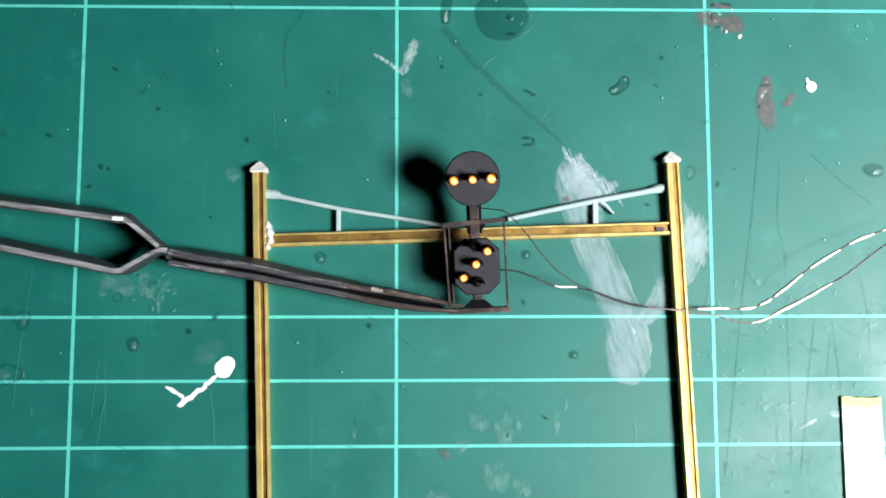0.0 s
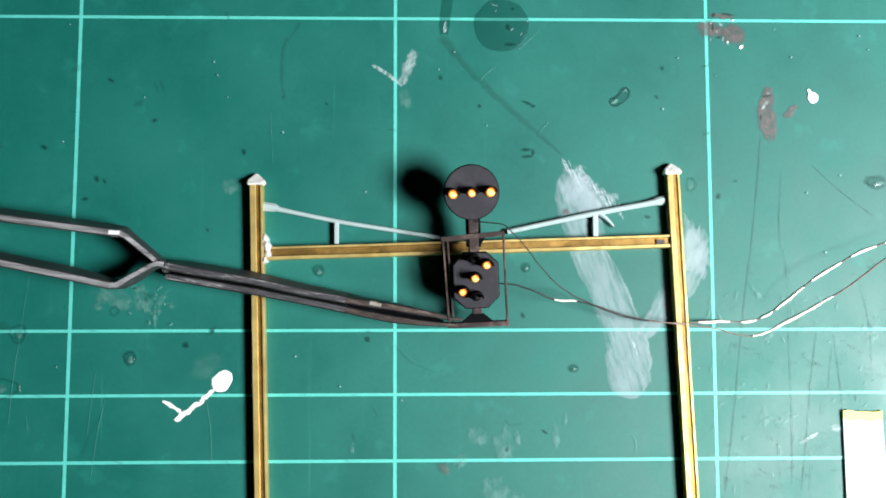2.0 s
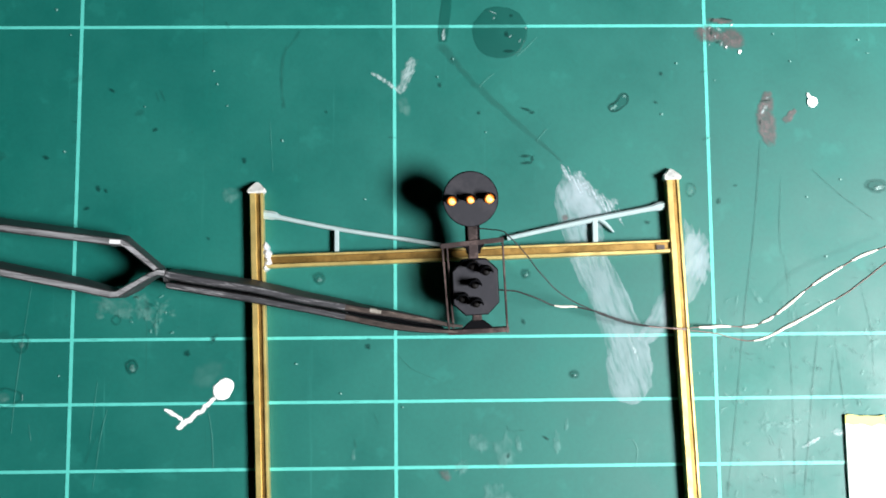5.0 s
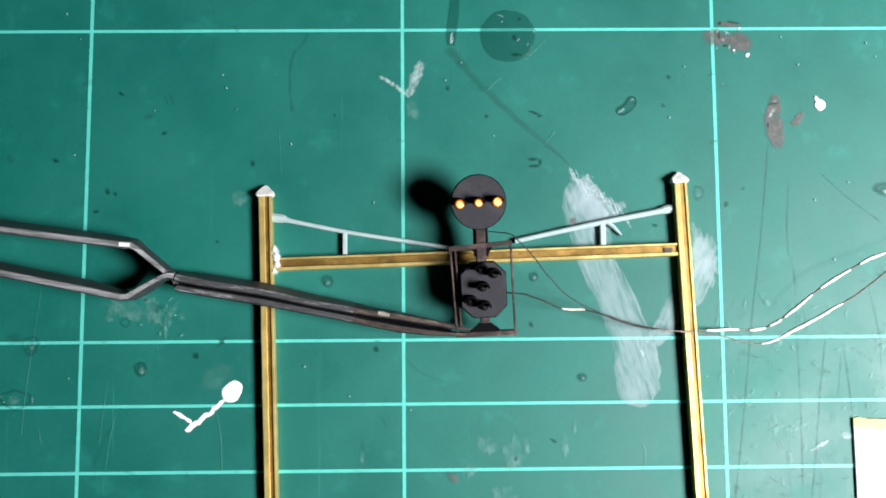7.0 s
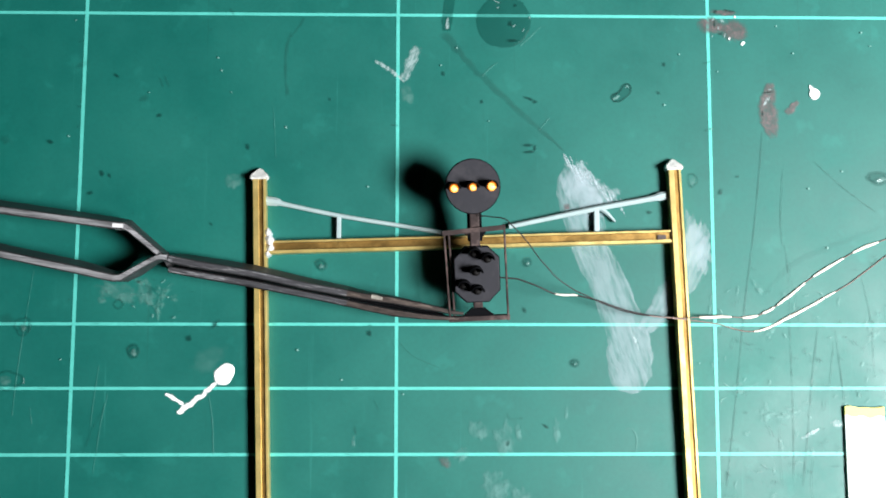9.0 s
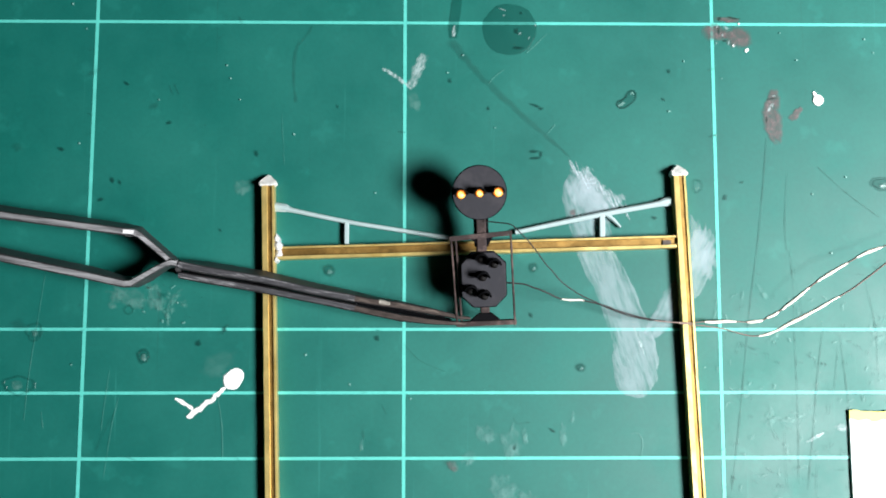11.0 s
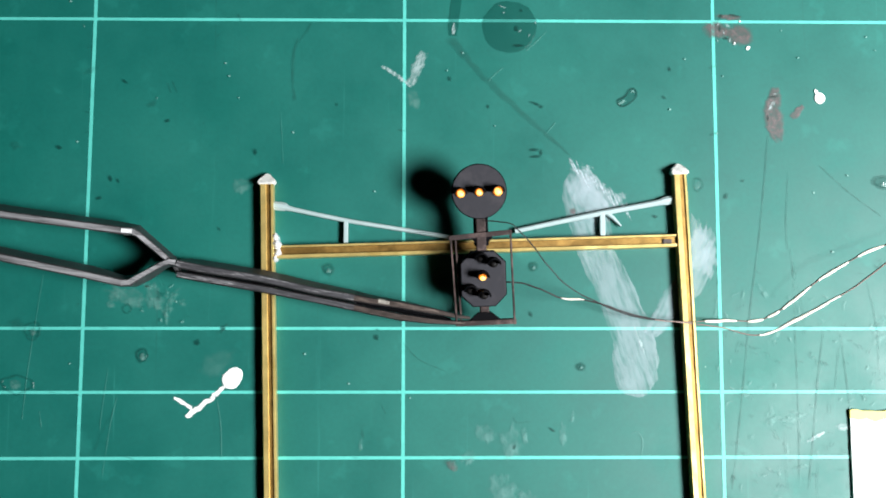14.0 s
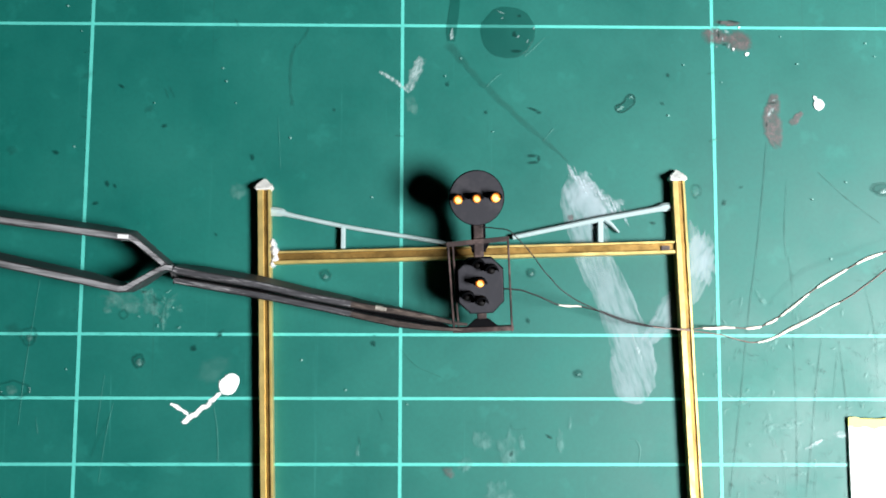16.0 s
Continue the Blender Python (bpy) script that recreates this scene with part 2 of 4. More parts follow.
def prism(outline, z0, z1, bevel=0.0):
    """A flat plate of the given outline."""
    bm = bmesh.new()
    lo = [bm.verts.new((x, y, z0)) for x, y in outline]
    hi = [bm.verts.new((x, y, z1)) for x, y in outline]
    n = len(outline)
    for i in range(n):
        bm.faces.new((lo[i], lo[(i + 1) % n], hi[(i + 1) % n], hi[i]))
    bm.faces.new(lo)
    top = bm.faces.new(hi)
    if bevel:
        bmesh.ops.bevel(bm, geom=list(top.edges), offset=bevel, segments=2, affect="EDGES", profile=0.5)
    return bm


def edge_uv(bm, value):
    """UV x tells how far a point lies inside its patch: 0 at the rim."""
    uv = bm.loops.layers.uv.new("UVMap")
    for f in bm.faces:
        for lp in f.loops:
            lp[uv].uv = (value[lp.vert], 0.5)
    return bm


def blot(rx, ry, turn=0.0, rough=0.25, seed=0.0, z=0.006, n=72, freq=1.3, dome=0.0):
    """A low patch with an uneven outline, thinning to its rim."""
    bm = bmesh.new()
    rings, value = [], {}
    for k, f in enumerate((1.0, 0.93, 0.75, 0.5, 0.25)):
        ring = []
        for i in range(n):
            a = 2 * math.pi * i / n
            q = 1 + rough * 0.6 * noise.fractal((math.cos(a) * freq + seed, math.sin(a) * freq - seed, seed * 1.7), 1.0, 2.0, 4)
            x, y = rx * q * f * math.cos(a), ry * q * f * math.sin(a)
            c, s = math.cos(radians(turn)), math.sin(radians(turn))
            ring.append(bm.verts.new((x * c - y * s, x * s + y * c, 0.0005 if k == 0 else z + dome * (1 - f) * 2)))
            value[ring[-1]] = 1 - f
        rings.append(ring)
    for r, q in zip(rings, rings[1:]):
        for i in range(n):
            bm.faces.new((r[i], r[(i + 1) % n], q[(i + 1) % n], q[i]))
    bm.faces.new(rings[-1])
    return edge_uv(bm, value)


def stroke(pts, width, rough=0.3, seed=0.0, z=0.006, per=10):
    """A brush stroke with ragged sides: points of x, y, width factor."""
    bm = bmesh.new()
    path = smooth_path([(p[0], p[1], p[2] if len(p) > 2 else 1.0) for p in pts], per)
    rows, value = [], {}
    run = [0.0]
    for a, b in zip(path, path[1:]):
        run.append(run[-1] + math.hypot(b.x - a.x, b.y - a.y))
    for i, p in enumerate(path):
        a, b = path[max(0, i - 1)], path[min(len(path) - 1, i + 1)]
        d = Vector((b.x - a.x, b.y - a.y, 0)).normalized()
        s = Vector((-d.y, d.x, 0))
        ends = []
        for side in (1, -1):
            w = width / 2 * p.z * (1 + rough * noise.fractal((run[i] / width * 1.1 + seed, side * 3.1, seed), 0.7, 2.0, 6))
            ends.append(Vector((p.x, p.y, 0)) + s * side * w)
        row = []
        for f, up in ((0, 0.0005), (0.06, z), (0.25, z), (0.5, z), (0.75, z), (0.94, z), (1, 0.0005)):
            row.append(bm.verts.new(ends[0].lerp(ends[1], f) + Vector((0, 0, up))))
            value[row[-1]] = min(1 - abs(2 * f - 1), min(run[i], run[-1] - run[i]) / width * 2)
        rows.append(row)
    for r, q in zip(rows, rows[1:]):
        for i in range(6):
            bm.faces.new((r[i], r[i + 1], q[i + 1], q[i]))
    return edge_uv(bm, value)


# ---- the room and the bench ----
tagged(part("floor", box(-150, 150, -150, 150, -80, -76), TABLE), "dark wooden floor", "floor", kind="structure")
tagged(part("ceiling", box(-150, 150, -150, 150, 170, 174), WALL), "plain ceiling", "ceiling", kind="structure")
for nm, b in (("wall_north", (-154, 154, 150, 154)), ("wall_south", (-154, 154, -154, -150)), ("wall_east", (150, 154, -150, 150)), ("wall_west", (-154, -150, -150, 150))):
    tagged(part(nm, box(*b, -80, 174), WALL), "plain wall", "wall", kind="structure")
bench = thing("workbench", (0, 0, -76), "wooden workbench under the cutting mat", "table")
part("tabletop", box(-60, 60, -35, 35, 72.5, 75.7, 0.2), TABLE, bench)
for lx in (-55, 55):
    for ly in (-30, 30):
        part("leg", box(lx - 3, lx + 3, ly - 3, ly + 3, 0, 72.5, 0.2), TABLE, bench)

# ---- the cutting mat with its printed lines ----
mat = tagged(part("cutting_mat", box(-19, 26, -16, 14, -0.3, 0.0, 0.05), MAT_GREEN), "green self-healing cutting mat, scratched and paint-stained, on the bench", "cutting mat")


def grid_line(p0, p1, w, z):
    part("grid_line", rail(p0, p1, ((-w / 2, 0.0), (w / 2, 0.0), (w / 2, z), (-w / 2, z)), 60, 0.0015), LINE, mat)


grid_line((-15, 4.92), (20, 4.985), 0.047, 0.003)
for gy, w in ((-0.002, 0.047), (-0.99, 0.047), (-1.998, 0.049)):
    grid_line((-15, gy), (20, gy), w, 0.003)
for gx, top_x in ((-5.08, -4.90), (0.0, 0.0), (4.99, 4.99)):
    grid_line((gx, -12), (top_x, 11), 0.053, 0.0045)


# ---- the brass gantry ----
# section of a post: a broad flange, a narrow groove and a thin lip
POST = ((-0.1, 0.005), (0.1, 0.005), (0.1, 0.188), (0.09, 0.2), (0.014, 0.2), (0.004, 0.168), (-0.058, 0.168), (-0.064, 0.2), (-0.091, 0.2), (-0.1, 0.19))

gantry = thing("signal_gantry", (1.200, -0.008, 0), "brass model signal gantry with white plastic stays lying on the mat", "signal gantry")

gantry.scale = (1.0039, 1.0049, 1.0)


def g(p):
    return (p[0] - 1.2, p[1])


def post(top, foot):
    # the groove's floor takes the browner brass
    column = part("post", rail(g(top), g(foot), POST, 40, 0.004, (5,)), [BRASS, BRASS_BROWN], gantry, "brass channel post")
    d = Vector((foot[0] - top[0], foot[1] - top[1], 0)).normalized()
    s = Vector((-d.y, d.x, 0))
    ridge = Vector((*g(top), 0)) - d * 0.15
    low = Vector((*g(top), 0)) + d * 0.045
    bm = bmesh.new()
    base = [low + s * 0.136, low - s * 0.136, low - s * 0.136 - d * 0.07, ridge - s * 0.02, ridge + s * 0.02, low + s * 0.136 - d * 0.07]
    lo = [bm.verts.new(p + Vector((0, 0, 0.02))) for p in base]
    hi = [bm.verts.new(p + Vector((0, 0, up))) for p, up in zip(base, (0.235, 0.235, 0.215, 0.09, 0.09, 0.215))]
    for i in range(6):
        bm.faces.new((lo[i], lo[(i + 1) % 6], hi[(i + 1) % 6], hi[i]))
    bm.faces.new(lo)
    bm.faces.new(hi)
    bmesh.ops.bevel(bm, geom=bm.edges[:], offset=0.018, segments=2, affect="EDGES")
    part("post_cap", bm, CAP, column, "white pointed cap with rough edges")


post((-2.135, 2.285), (-1.94, -4.5))
post((4.343, 2.465), (4.612, -4.5))
# the channel's floor and walls take the browner brass
part("crossbeam", rail(g((-2.0, 1.18)), g((4.27, 1.375)), ((-0.1, 0.005), (0.1, 0.005), (0.1, 0.19), (0.092, 0.2), (0.05, 0.2), (0.044, 0.135), (-0.06, 0.135), (-0.066, 0.19), (-0.094, 0.19), (-0.1, 0.18)), 40, 0.004, (4, 5, 6)), [BRASS, BRASS_BROWN], gantry, "brass crossbeam with a browner channel")


def stay(pts, width):
    prof = smooth_path([(p[0] - 1.2, p[1], p[2]) for p in pts], 6)
    part("stay", ribbon([(p.x, p.y, width * p.z, 0.02, 0.125) for p in prof]), STYRENE, gantry)


stay([(-2.03, 1.92, 1.9), (-1.86, 1.9, 1.7), (-1.72, 1.86, 0.95), (-0.9, 1.69, 0.85), (0.0, 1.545, 0.8), (0.78, 1.42, 0.8)], 0.074)
stay([(4.24, 2.03, 1.6), (4.12, 2.01, 1.5), (3.95, 1.97, 1.0), (3.12, 1.815, 0.95), (2.4, 1.665, 0.85), (1.75, 1.525, 0.8)], 0.085)
part("strut", box(-2.132, -2.064, 1.335, 1.69, 0.02, 0.12, 0.012), STYRENE, gantry)
part("strut", box(1.885, 1.968, 1.455, 1.81, 0.02, 0.12, 0.012), STYRENE, gantry)
part("broken_strut", ribbon([(1.98, 1.83, 0.065, 0.02, 0.12), (2.1, 1.74, 0.055, 0.02, 0.12), (2.22, 1.61, 0.025, 0.03, 0.11)]), STYRENE, gantry)
for x, y, r, sd in ((-1.985, 1.42, 0.06, 1.0), (-1.96, 1.30, 0.085, 2.0), (-1.94, 1.18, 0.07, 3.0), (-1.985, 1.08, 0.05, 5.0)):
    part("solder_joint", blot(r * 0.8, r, 0, 0.5, sd, 0.19, 24, dome=0.03), SOLDER, gantry, "bright solder blob", at=(x - 1.2, y, 0))

part("joint_plate", box(2.86, 3.0, 1.325, 1.40, 0.13, 0.165, 0.01), TIP, gantry, "dark joint plate")

# ---- the tweezers ----
tweezers = thing("tweezers", (-3.4, 0.95, 0), "grey steel cross-locking tweezers gripping the signal, resting on the mat", "tweezers")


def tw(pts):
    return [(x + 3.4, y - 0.95, t, z0, z1) for x, y, t, z0, z1 in pts]


# sides are coloured dark as if turned from the lamp; only the top stays light
upper_arm = part("arm", ribbon(tw([(-14.228, 2.044, 0.130, 0.00, 0.620), (-9.068, 2.148, 0.130, 0.32, 0.799), (-7.220, 1.877, 0.125, 0.39, 0.835), (-5.884, 1.660, 0.120, 0.44, 0.860), (-4.743, 1.510, 0.115, 0.43, 0.846), (-4.197, 1.438, 0.115, 0.42, 0.838), (-4.055, 1.431, 0.115, 0.39, 0.807), (-3.969, 1.392, 0.100, 0.30, 0.783), (-3.572, 1.051, 0.091, 0.14, 0.656), (-3.502, 0.950, 0.091, 0.06, 0.330), (-3.462, 0.847, 0.091, 0.10, 0.330)]), 0.16, 1, (0.12, 0.12, 0.12, 0.12, 0.11, 0.10, 0.08, 0.03, 0.02, 0.0)), [STEEL, FLANK_SHADE], tweezers)
part("arm", ribbon(tw([(-14.227, 1.894, 0.130, 0.00, 0.620), (-9.068, 1.720, 0.130, 0.32, 0.799), (-7.193, 1.322, 0.125, 0.40, 0.835), (-5.858, 1.010, 0.120, 0.44, 0.860), (-4.718, 0.775, 0.115, 0.44, 0.846), (-4.174, 0.654, 0.115, 0.41, 0.832), (-4.080, 0.659, 0.110, 0.35, 0.812), (-3.899, 0.778, 0.090, 0.26, 0.759), (-3.633, 0.947, 0.086, 0.36, 0.671), (-3.530, 0.988, 0.096, 0.40, 0.649), (-3.433, 0.978, 0.111, 0.39, 0.633)]), 0.16, 1, (0.10, 0.10, 0.10, 0.10, 0.10, 0.06, 0.02, 0.0)), [STEEL, FLANK_SHADE], tweezers)
lower_jaw = part("jaw", ribbon(tw([(-3.404, 0.799, 0.091, 0.20, 0.631), (-3.009, 0.730, 0.109, 0.23, 0.620), (-2.161, 0.585, 0.109, 0.25, 0.620), (-1.314, 0.419, 0.101, 0.26, 0.620), (-0.736, 0.301, 0.107, 0.28, 0.620)]), 0.16, 1, (0.04,)), [JAW, SIDE_SHADE], tweezers, "dark oxidised jaw with bright scuffs and painted highlights")
upper_jaw = part("jaw", ribbon(tw([(-3.419, 0.961, 0.111, 0.36, 0.632), (-3.350, 0.945, 0.121, 0.20, 0.621), (-3.012, 0.879, 0.121, 0.24, 0.620), (-2.165, 0.742, 0.109, 0.24, 0.620), (-1.315, 0.551, 0.106, 0.26, 0.620), (-0.737, 0.447, 0.112, 0.28, 0.620)]), 0.16, 1, (0.04, 0.07, 0.095, 0.10, 0.09, 0.07)), [JAW, FLANK_SHADE], tweezers, "dark oxidised jaw with bright scuffs and painted highlights")
# black strip laid low in the gap, standing in for the shade there
part("gap_shade", ribbon(tw([(-3.324, 0.890, 0.101, 0.14, 0.260), (-2.210, 0.693, 0.101, 0.18, 0.300), (-1.342, 0.505, 0.101, 0.20, 0.320), (-0.475, 0.334, 0.101, 0.22, 0.340), (0.390, 0.195, 0.072, 0.30, 0.420), (0.733, 0.124, 0.041, 0.38, 0.500)])), BLACK, tweezers, "black strip painted as shade between the jaws")
part("tip", ribbon(tw([(-0.736, 0.301, 0.106, 0.30, 0.620), (-0.463, 0.239, 0.102, 0.34, 0.624), (-0.038, 0.155, 0.111, 0.37, 0.630), (0.387, 0.101, 0.086, 0.44, 0.640), (0.728, 0.072, 0.060, 0.49, 0.640), (0.941, 0.064, 0.052, 0.51, 0.640)]), 0.16, 1, (0.02,)), [TIP, SIDE_SHADE], lower_jaw, "brown tip of the jaw")
part("tip", ribbon(tw([(-0.737, 0.447, 0.110, 0.30, 0.620), (-0.465, 0.396, 0.100, 0.34, 0.624), (-0.039, 0.338, 0.108, 0.37, 0.630), (0.387, 0.258, 0.104, 0.44, 0.640), (0.643, 0.208, 0.075, 0.49, 0.640), (0.855, 0.162, 0.055, 0.50, 0.640), (1.018, 0.145, 0.042, 0.51, 0.640)]), 0.16, 1, (0.07, 0.05, 0.03, 0.0)), [TIP, SIDE_SHADE], upper_jaw, "brown tip of the jaw")
part("worn_patch", ribbon(tw([(-4.199, 1.440, 0.100, 0.62, 0.850), (-4.049, 1.432, 0.100, 0.59, 0.818)])), STEEL_BRIGHT, upper_arm, "bright worn metal")
part("worn_patch", ribbon(tw([(-0.371, 0.396, 0.077, 0.49, 0.637), (-0.286, 0.379, 0.087, 0.47, 0.638), (-0.201, 0.367, 0.062, 0.45, 0.640)])), WORN_TIP, upper_jaw, "bright worn metal")

# ---- the signal ----
signal = thing("railway_signal", (1.2123, 0.0736, 0.60), "dark grey model position-light signal with amber lamps, held by tweezers", "railway signal", turn=(10.5, 0, 2.6))
disc = part("target_disc", prism([(0.018 + 0.388 * math.cos(a), 1.922 + 0.388 * math.sin(a)) for a in (2 * math.pi * k / 64 for k in range(64))], -0.04, 0.02, 0.012), PLATE, signal, "round dark grey target plate")
ow, oh, oc = 0.325, 0.40, 0.165
plate = part("target_plate", prism([(0.03 + x, 0.645 + y) for x, y in ((-ow + oc, -oh), (ow - oc, -oh), (ow, -oh + oc), (ow, oh - oc), (ow - oc, oh), (-ow + oc, oh), (-ow, oh - oc), (-ow, -oh + oc))], -0.04, 0.02, 0.012), PLATE, signal, "eight-sided dark grey target plate")
part("rim", prism([(0.018 + 0.402 * math.cos(a), 1.922 + 0.402 * math.sin(a)) for a in (2 * math.pi * k / 64 for k in range(64))], -0.07, -0.02), BLACK, disc, "black back edge")
part("rim", prism([(0.03 + x * 1.04, 0.645 + y * 1.035) for x, y in ((-ow + oc, -oh), (ow - oc, -oh), (ow, -oh + oc), (ow, oh - oc), (ow - oc, oh), (-ow + oc, oh), (-ow, oh - oc), (-ow, -oh + oc))], -0.07, -0.02), BLACK, plate, "black back edge")
part("mast", box(-0.045, 0.095, 1.0, 1.6, -0.30, -0.03, 0.015), BROWN, signal)
# unseen boxes behind both plates, added to fill out the signal's cast shadow
part("housing", prism([(0.018 + 0.30 * math.cos(a), 1.90 + 0.30 * math.sin(a)) for a in (2 * math.pi * k / 32 for k in range(32))], -0.28, -0.065), BLACK, signal, "unseen black housing sized to fill out the shadow")
part("housing", prism([(0.03 + x * 0.9, 0.645 + y * 0.9) for x, y in ((-ow + oc, -oh), (ow - oc, -oh), (ow, -oh + oc), (ow, oh - oc), (ow - oc, oh), (-ow + oc, oh), (-ow, oh - oc), (-ow, -oh + oc))], -0.48, -0.065), BLACK, signal, "unseen black housing sized to fill out the shadow")
part("mast", box(-0.03, 0.105, 0.04, 0.32, -0.20, -0.03, 0.015), BROWN, signal)
part("mast_foot", prism([(-0.2, 0.03), (0.27, 0.03), (0.13, 0.15), (-0.06, 0.15)], -0.08, 0.0), BLACK, signal)
part("platform", box(-0.40, 0.49, -0.035, 0.037, -0.10, 0.03, 0.012), BROWN, signal)
part("handrail", rail((-0.45, 1.262), (0.465, 1.315), ((-0.035, -0.02), (0.035, -0.02), (0.035, 0.03), (-0.035, 0.03))), BROWN, signal)
# box added to widen the mast's shadow; shows black beside the stem
part("mast_back", box(-0.07, 0.135, 1.12, 1.62, -0.34, -0.10, 0.01), BLACK, signal)
part("bracket", prism([(-0.17, 1.27), (0.21, 1.29), (0.13, 1.16), (0.095, 1.14), (-0.05, 1.14), (-0.08, 1.19)], -0.10, -0.05), BLACK, signal)
for x0, y0, x1, y1, z in ((-0.425, 1.25, -0.385, 0.04, 0.02), (-0.355, 1.25, -0.315, 0.04, -0.08), (0.447, 1.34, 0.463, -0.04, 0.02)):
    part("upright", tube([(x0, y0, z), (x1, y1, z)], 0.016, 6), BROWN, signal, "thin wire upright")


def bulb(r):
    """A round lamp that shows its lit or its dark side as it turns."""
    bm = bmesh.new()
    bmesh.ops.create_uvsphere(bm, u_segments=20, v_segments=16, radius=r)
    for f in bm.faces:
        z = f.calc_center_median().normalized().z
        f.material_index = 0 if z > 0.66 else 1 if z > 0.15 else 2
    return bm


def hood(k=1.0):
    """A curved visor over a lamp."""
    bm = bmesh.new()
    rows = []
    for i in range(13):
        a = radians(-5 + 190 * i / 12)
        reach = k * (0.12 + 0.08 * math.sin(max(0, a)))
        c, s = math.cos(a), math.sin(a)
        rows.append([bm.verts.new((r * c, r * s, z)) for r, z in ((0.068 * k ** 0.5, 0.0), (0.068 * k ** 0.5, reach), (0.084 * k ** 0.5, reach), (0.084 * k ** 0.5, 0.0))])
    for r, q in zip(rows, rows[1:]):
        for i in range(4):
            bm.faces.new((r[i], r[(i + 1) % 4], q[(i + 1) % 4], q[i]))
    bm.faces.new(rows[0])
    bm.faces.new(list(reversed(rows[-1])))
    return bm


def lamp(x, y, r=0.060, on=plate, k=1.35):
    part("hood", hood(k), BLACK, on, "matt black lamp hood", at=(x, y, 0.018), smooth=False)
    return part("lamp", bulb(r), [HOT, GLOW, LENS_OFF], on, "amber lamp", at=(x, y, 0.03), smooth=True)


for x, y, r in ((-0.256, 1.906, 0.066), (0.014, 1.911, 0.058), (0.284, 1.916, 0.072)):
    lamp(x, y, r, disc, 1.2)
CENTRE = (0.018, 0.683)
lamp_centre = lamp(*CENTRE)
DIAGONAL = [((0.190, 0.867), None), ((-0.167, 0.491), None)]
UPRIGHT = [((0.003, 0.950), None), ((0.030, 0.407), None)]
DIAGONAL = [(p, lamp(*p)) for p, _ in DIAGONAL]
UPRIGHT = [(p, lamp(*p)) for p, _ in UPRIGHT]


signal.scale = (1.032, 1.032, 1.032)


# ---- the two thin feed wires ----
def wire(name, pts, dark_to, bright, label, thick=0.009):
    w = thing(name, pts[0], label, "wire")
    o = Vector(pts[0])
    path = [p - o + Vector((0.006 * noise.noise((i * 0.3, pts[0][0], 0)), 0.008 * noise.noise((i * 0.3, pts[0][0], 5)), 0)) for i, p in enumerate(smooth_path(pts, 8))]
    part("enamelled_run", tube(path[:dark_to * 8 + 1], thick, 6), WIRE, w, "thin dark enamelled wire")
    part("copper_run", tube(path[dark_to * 8:], 0.008, 6), COPPER, w, "thin bare copper wire")
    # thicker pale stretches stand in for the highlights on the wire
    for a, b in bright:
        seg = path[round(a * 8):round(b * 8) + 1]
        n = len(seg) - 1
        part("highlight_run", tube(seg, [0.010 + (0.017 if a > 5 else 0.008) * math.sin(math.pi * min(1, max(0, (i + 0.4) / (n + 0.8)))) ** 0.7 * (0.8 + 0.5 * noise.noise((i * 0.9, a * 3.7, 2.0))) for i in range(n + 1)], 8), GLINT, w, "painted highlight along the wire")
    return w


wire("feed_wire", [(1.242, 1.584, 0.93), (1.373, 1.578, 0.93), (1.600, 1.543, 0.95), (1.728, 1.444, 0.93), (1.948, 1.225, 0.85), (2.214, 0.895, 0.75), (2.531, 0.607, 0.62), (2.982, 0.382, 0.50), (3.430, 0.206, 0.42), (3.882, 0.124, 0.35), (4.340, 0.093, 0.28), (4.646, 0.105, 0.20), (5.120, 0.122, 0.05), (5.581, 0.124, 0.016), (5.873, 0.241, 0.016), (6.105, 0.404, 0.016), (6.569, 0.756, 0.016), (7.212, 1.139, 0.016), (7.760, 1.360, 0.016), (8.379, 1.526, 0.016), (9.522, 1.625, 0.05)],
     9, [(11.1, 12.2), (12.6, 13.2), (13.5, 14.2), (14.55, 15.75), (15.95, 16.8), (17.0, 17.75), (17.95, 19.0)], "thin dark and copper wire running from signal over mat")
wire("feed_wire", [(1.523, 0.688, 0.66), (1.843, 0.664, 0.62), (2.148, 0.556, 0.58), (2.415, 0.448, 0.52), (2.764, 0.425, 0.50), (3.076, 0.351, 0.45), (3.438, 0.234, 0.38), (3.758, 0.160, 0.32), (4.075, 0.110, 0.28), (4.494, 0.070, 0.20), (5.027, 0.005, 0.05), (5.602, -0.107, 0.016), (6.169, 0.126, 0.016), (6.797, 0.460, 0.016), (7.168, 0.669, 0.016), (7.750, 1.096, 0.016), (8.379, 1.496, 0.016), (9.524, 1.926, 0.05)],
     8, [(3.0, 4.05), (10.95, 13.3)], "thin dark and copper wire running from signal over mat", 0.012)

# ---- the card strip ----
card = thing("card_strip", (7.295, -1.274, 0), "narrow white card strip with yellow torn end on mat", "card")
end = [(-0.32 + 0.62 * i / 14, 0.004 + 0.012 * math.sin(i * 0.9) - 0.028 * math.exp(-((i - 9) / 2.2) ** 2)) for i in range(15)]
part("card_body", prism([(-0.29, -3.6), (0.41, -3.6), *[(x, y - 0.075) for x, y in reversed(end)]], 0.014, 0.060, 0.004), PAPER, card)
part("yellow_edge", prism([*[(x, y - 0.145 - 0.02 * math.sin(x * 23)) for x, y in end], *reversed(end)], 0.016, 0.0635), TAPE, card, "yellow torn end")

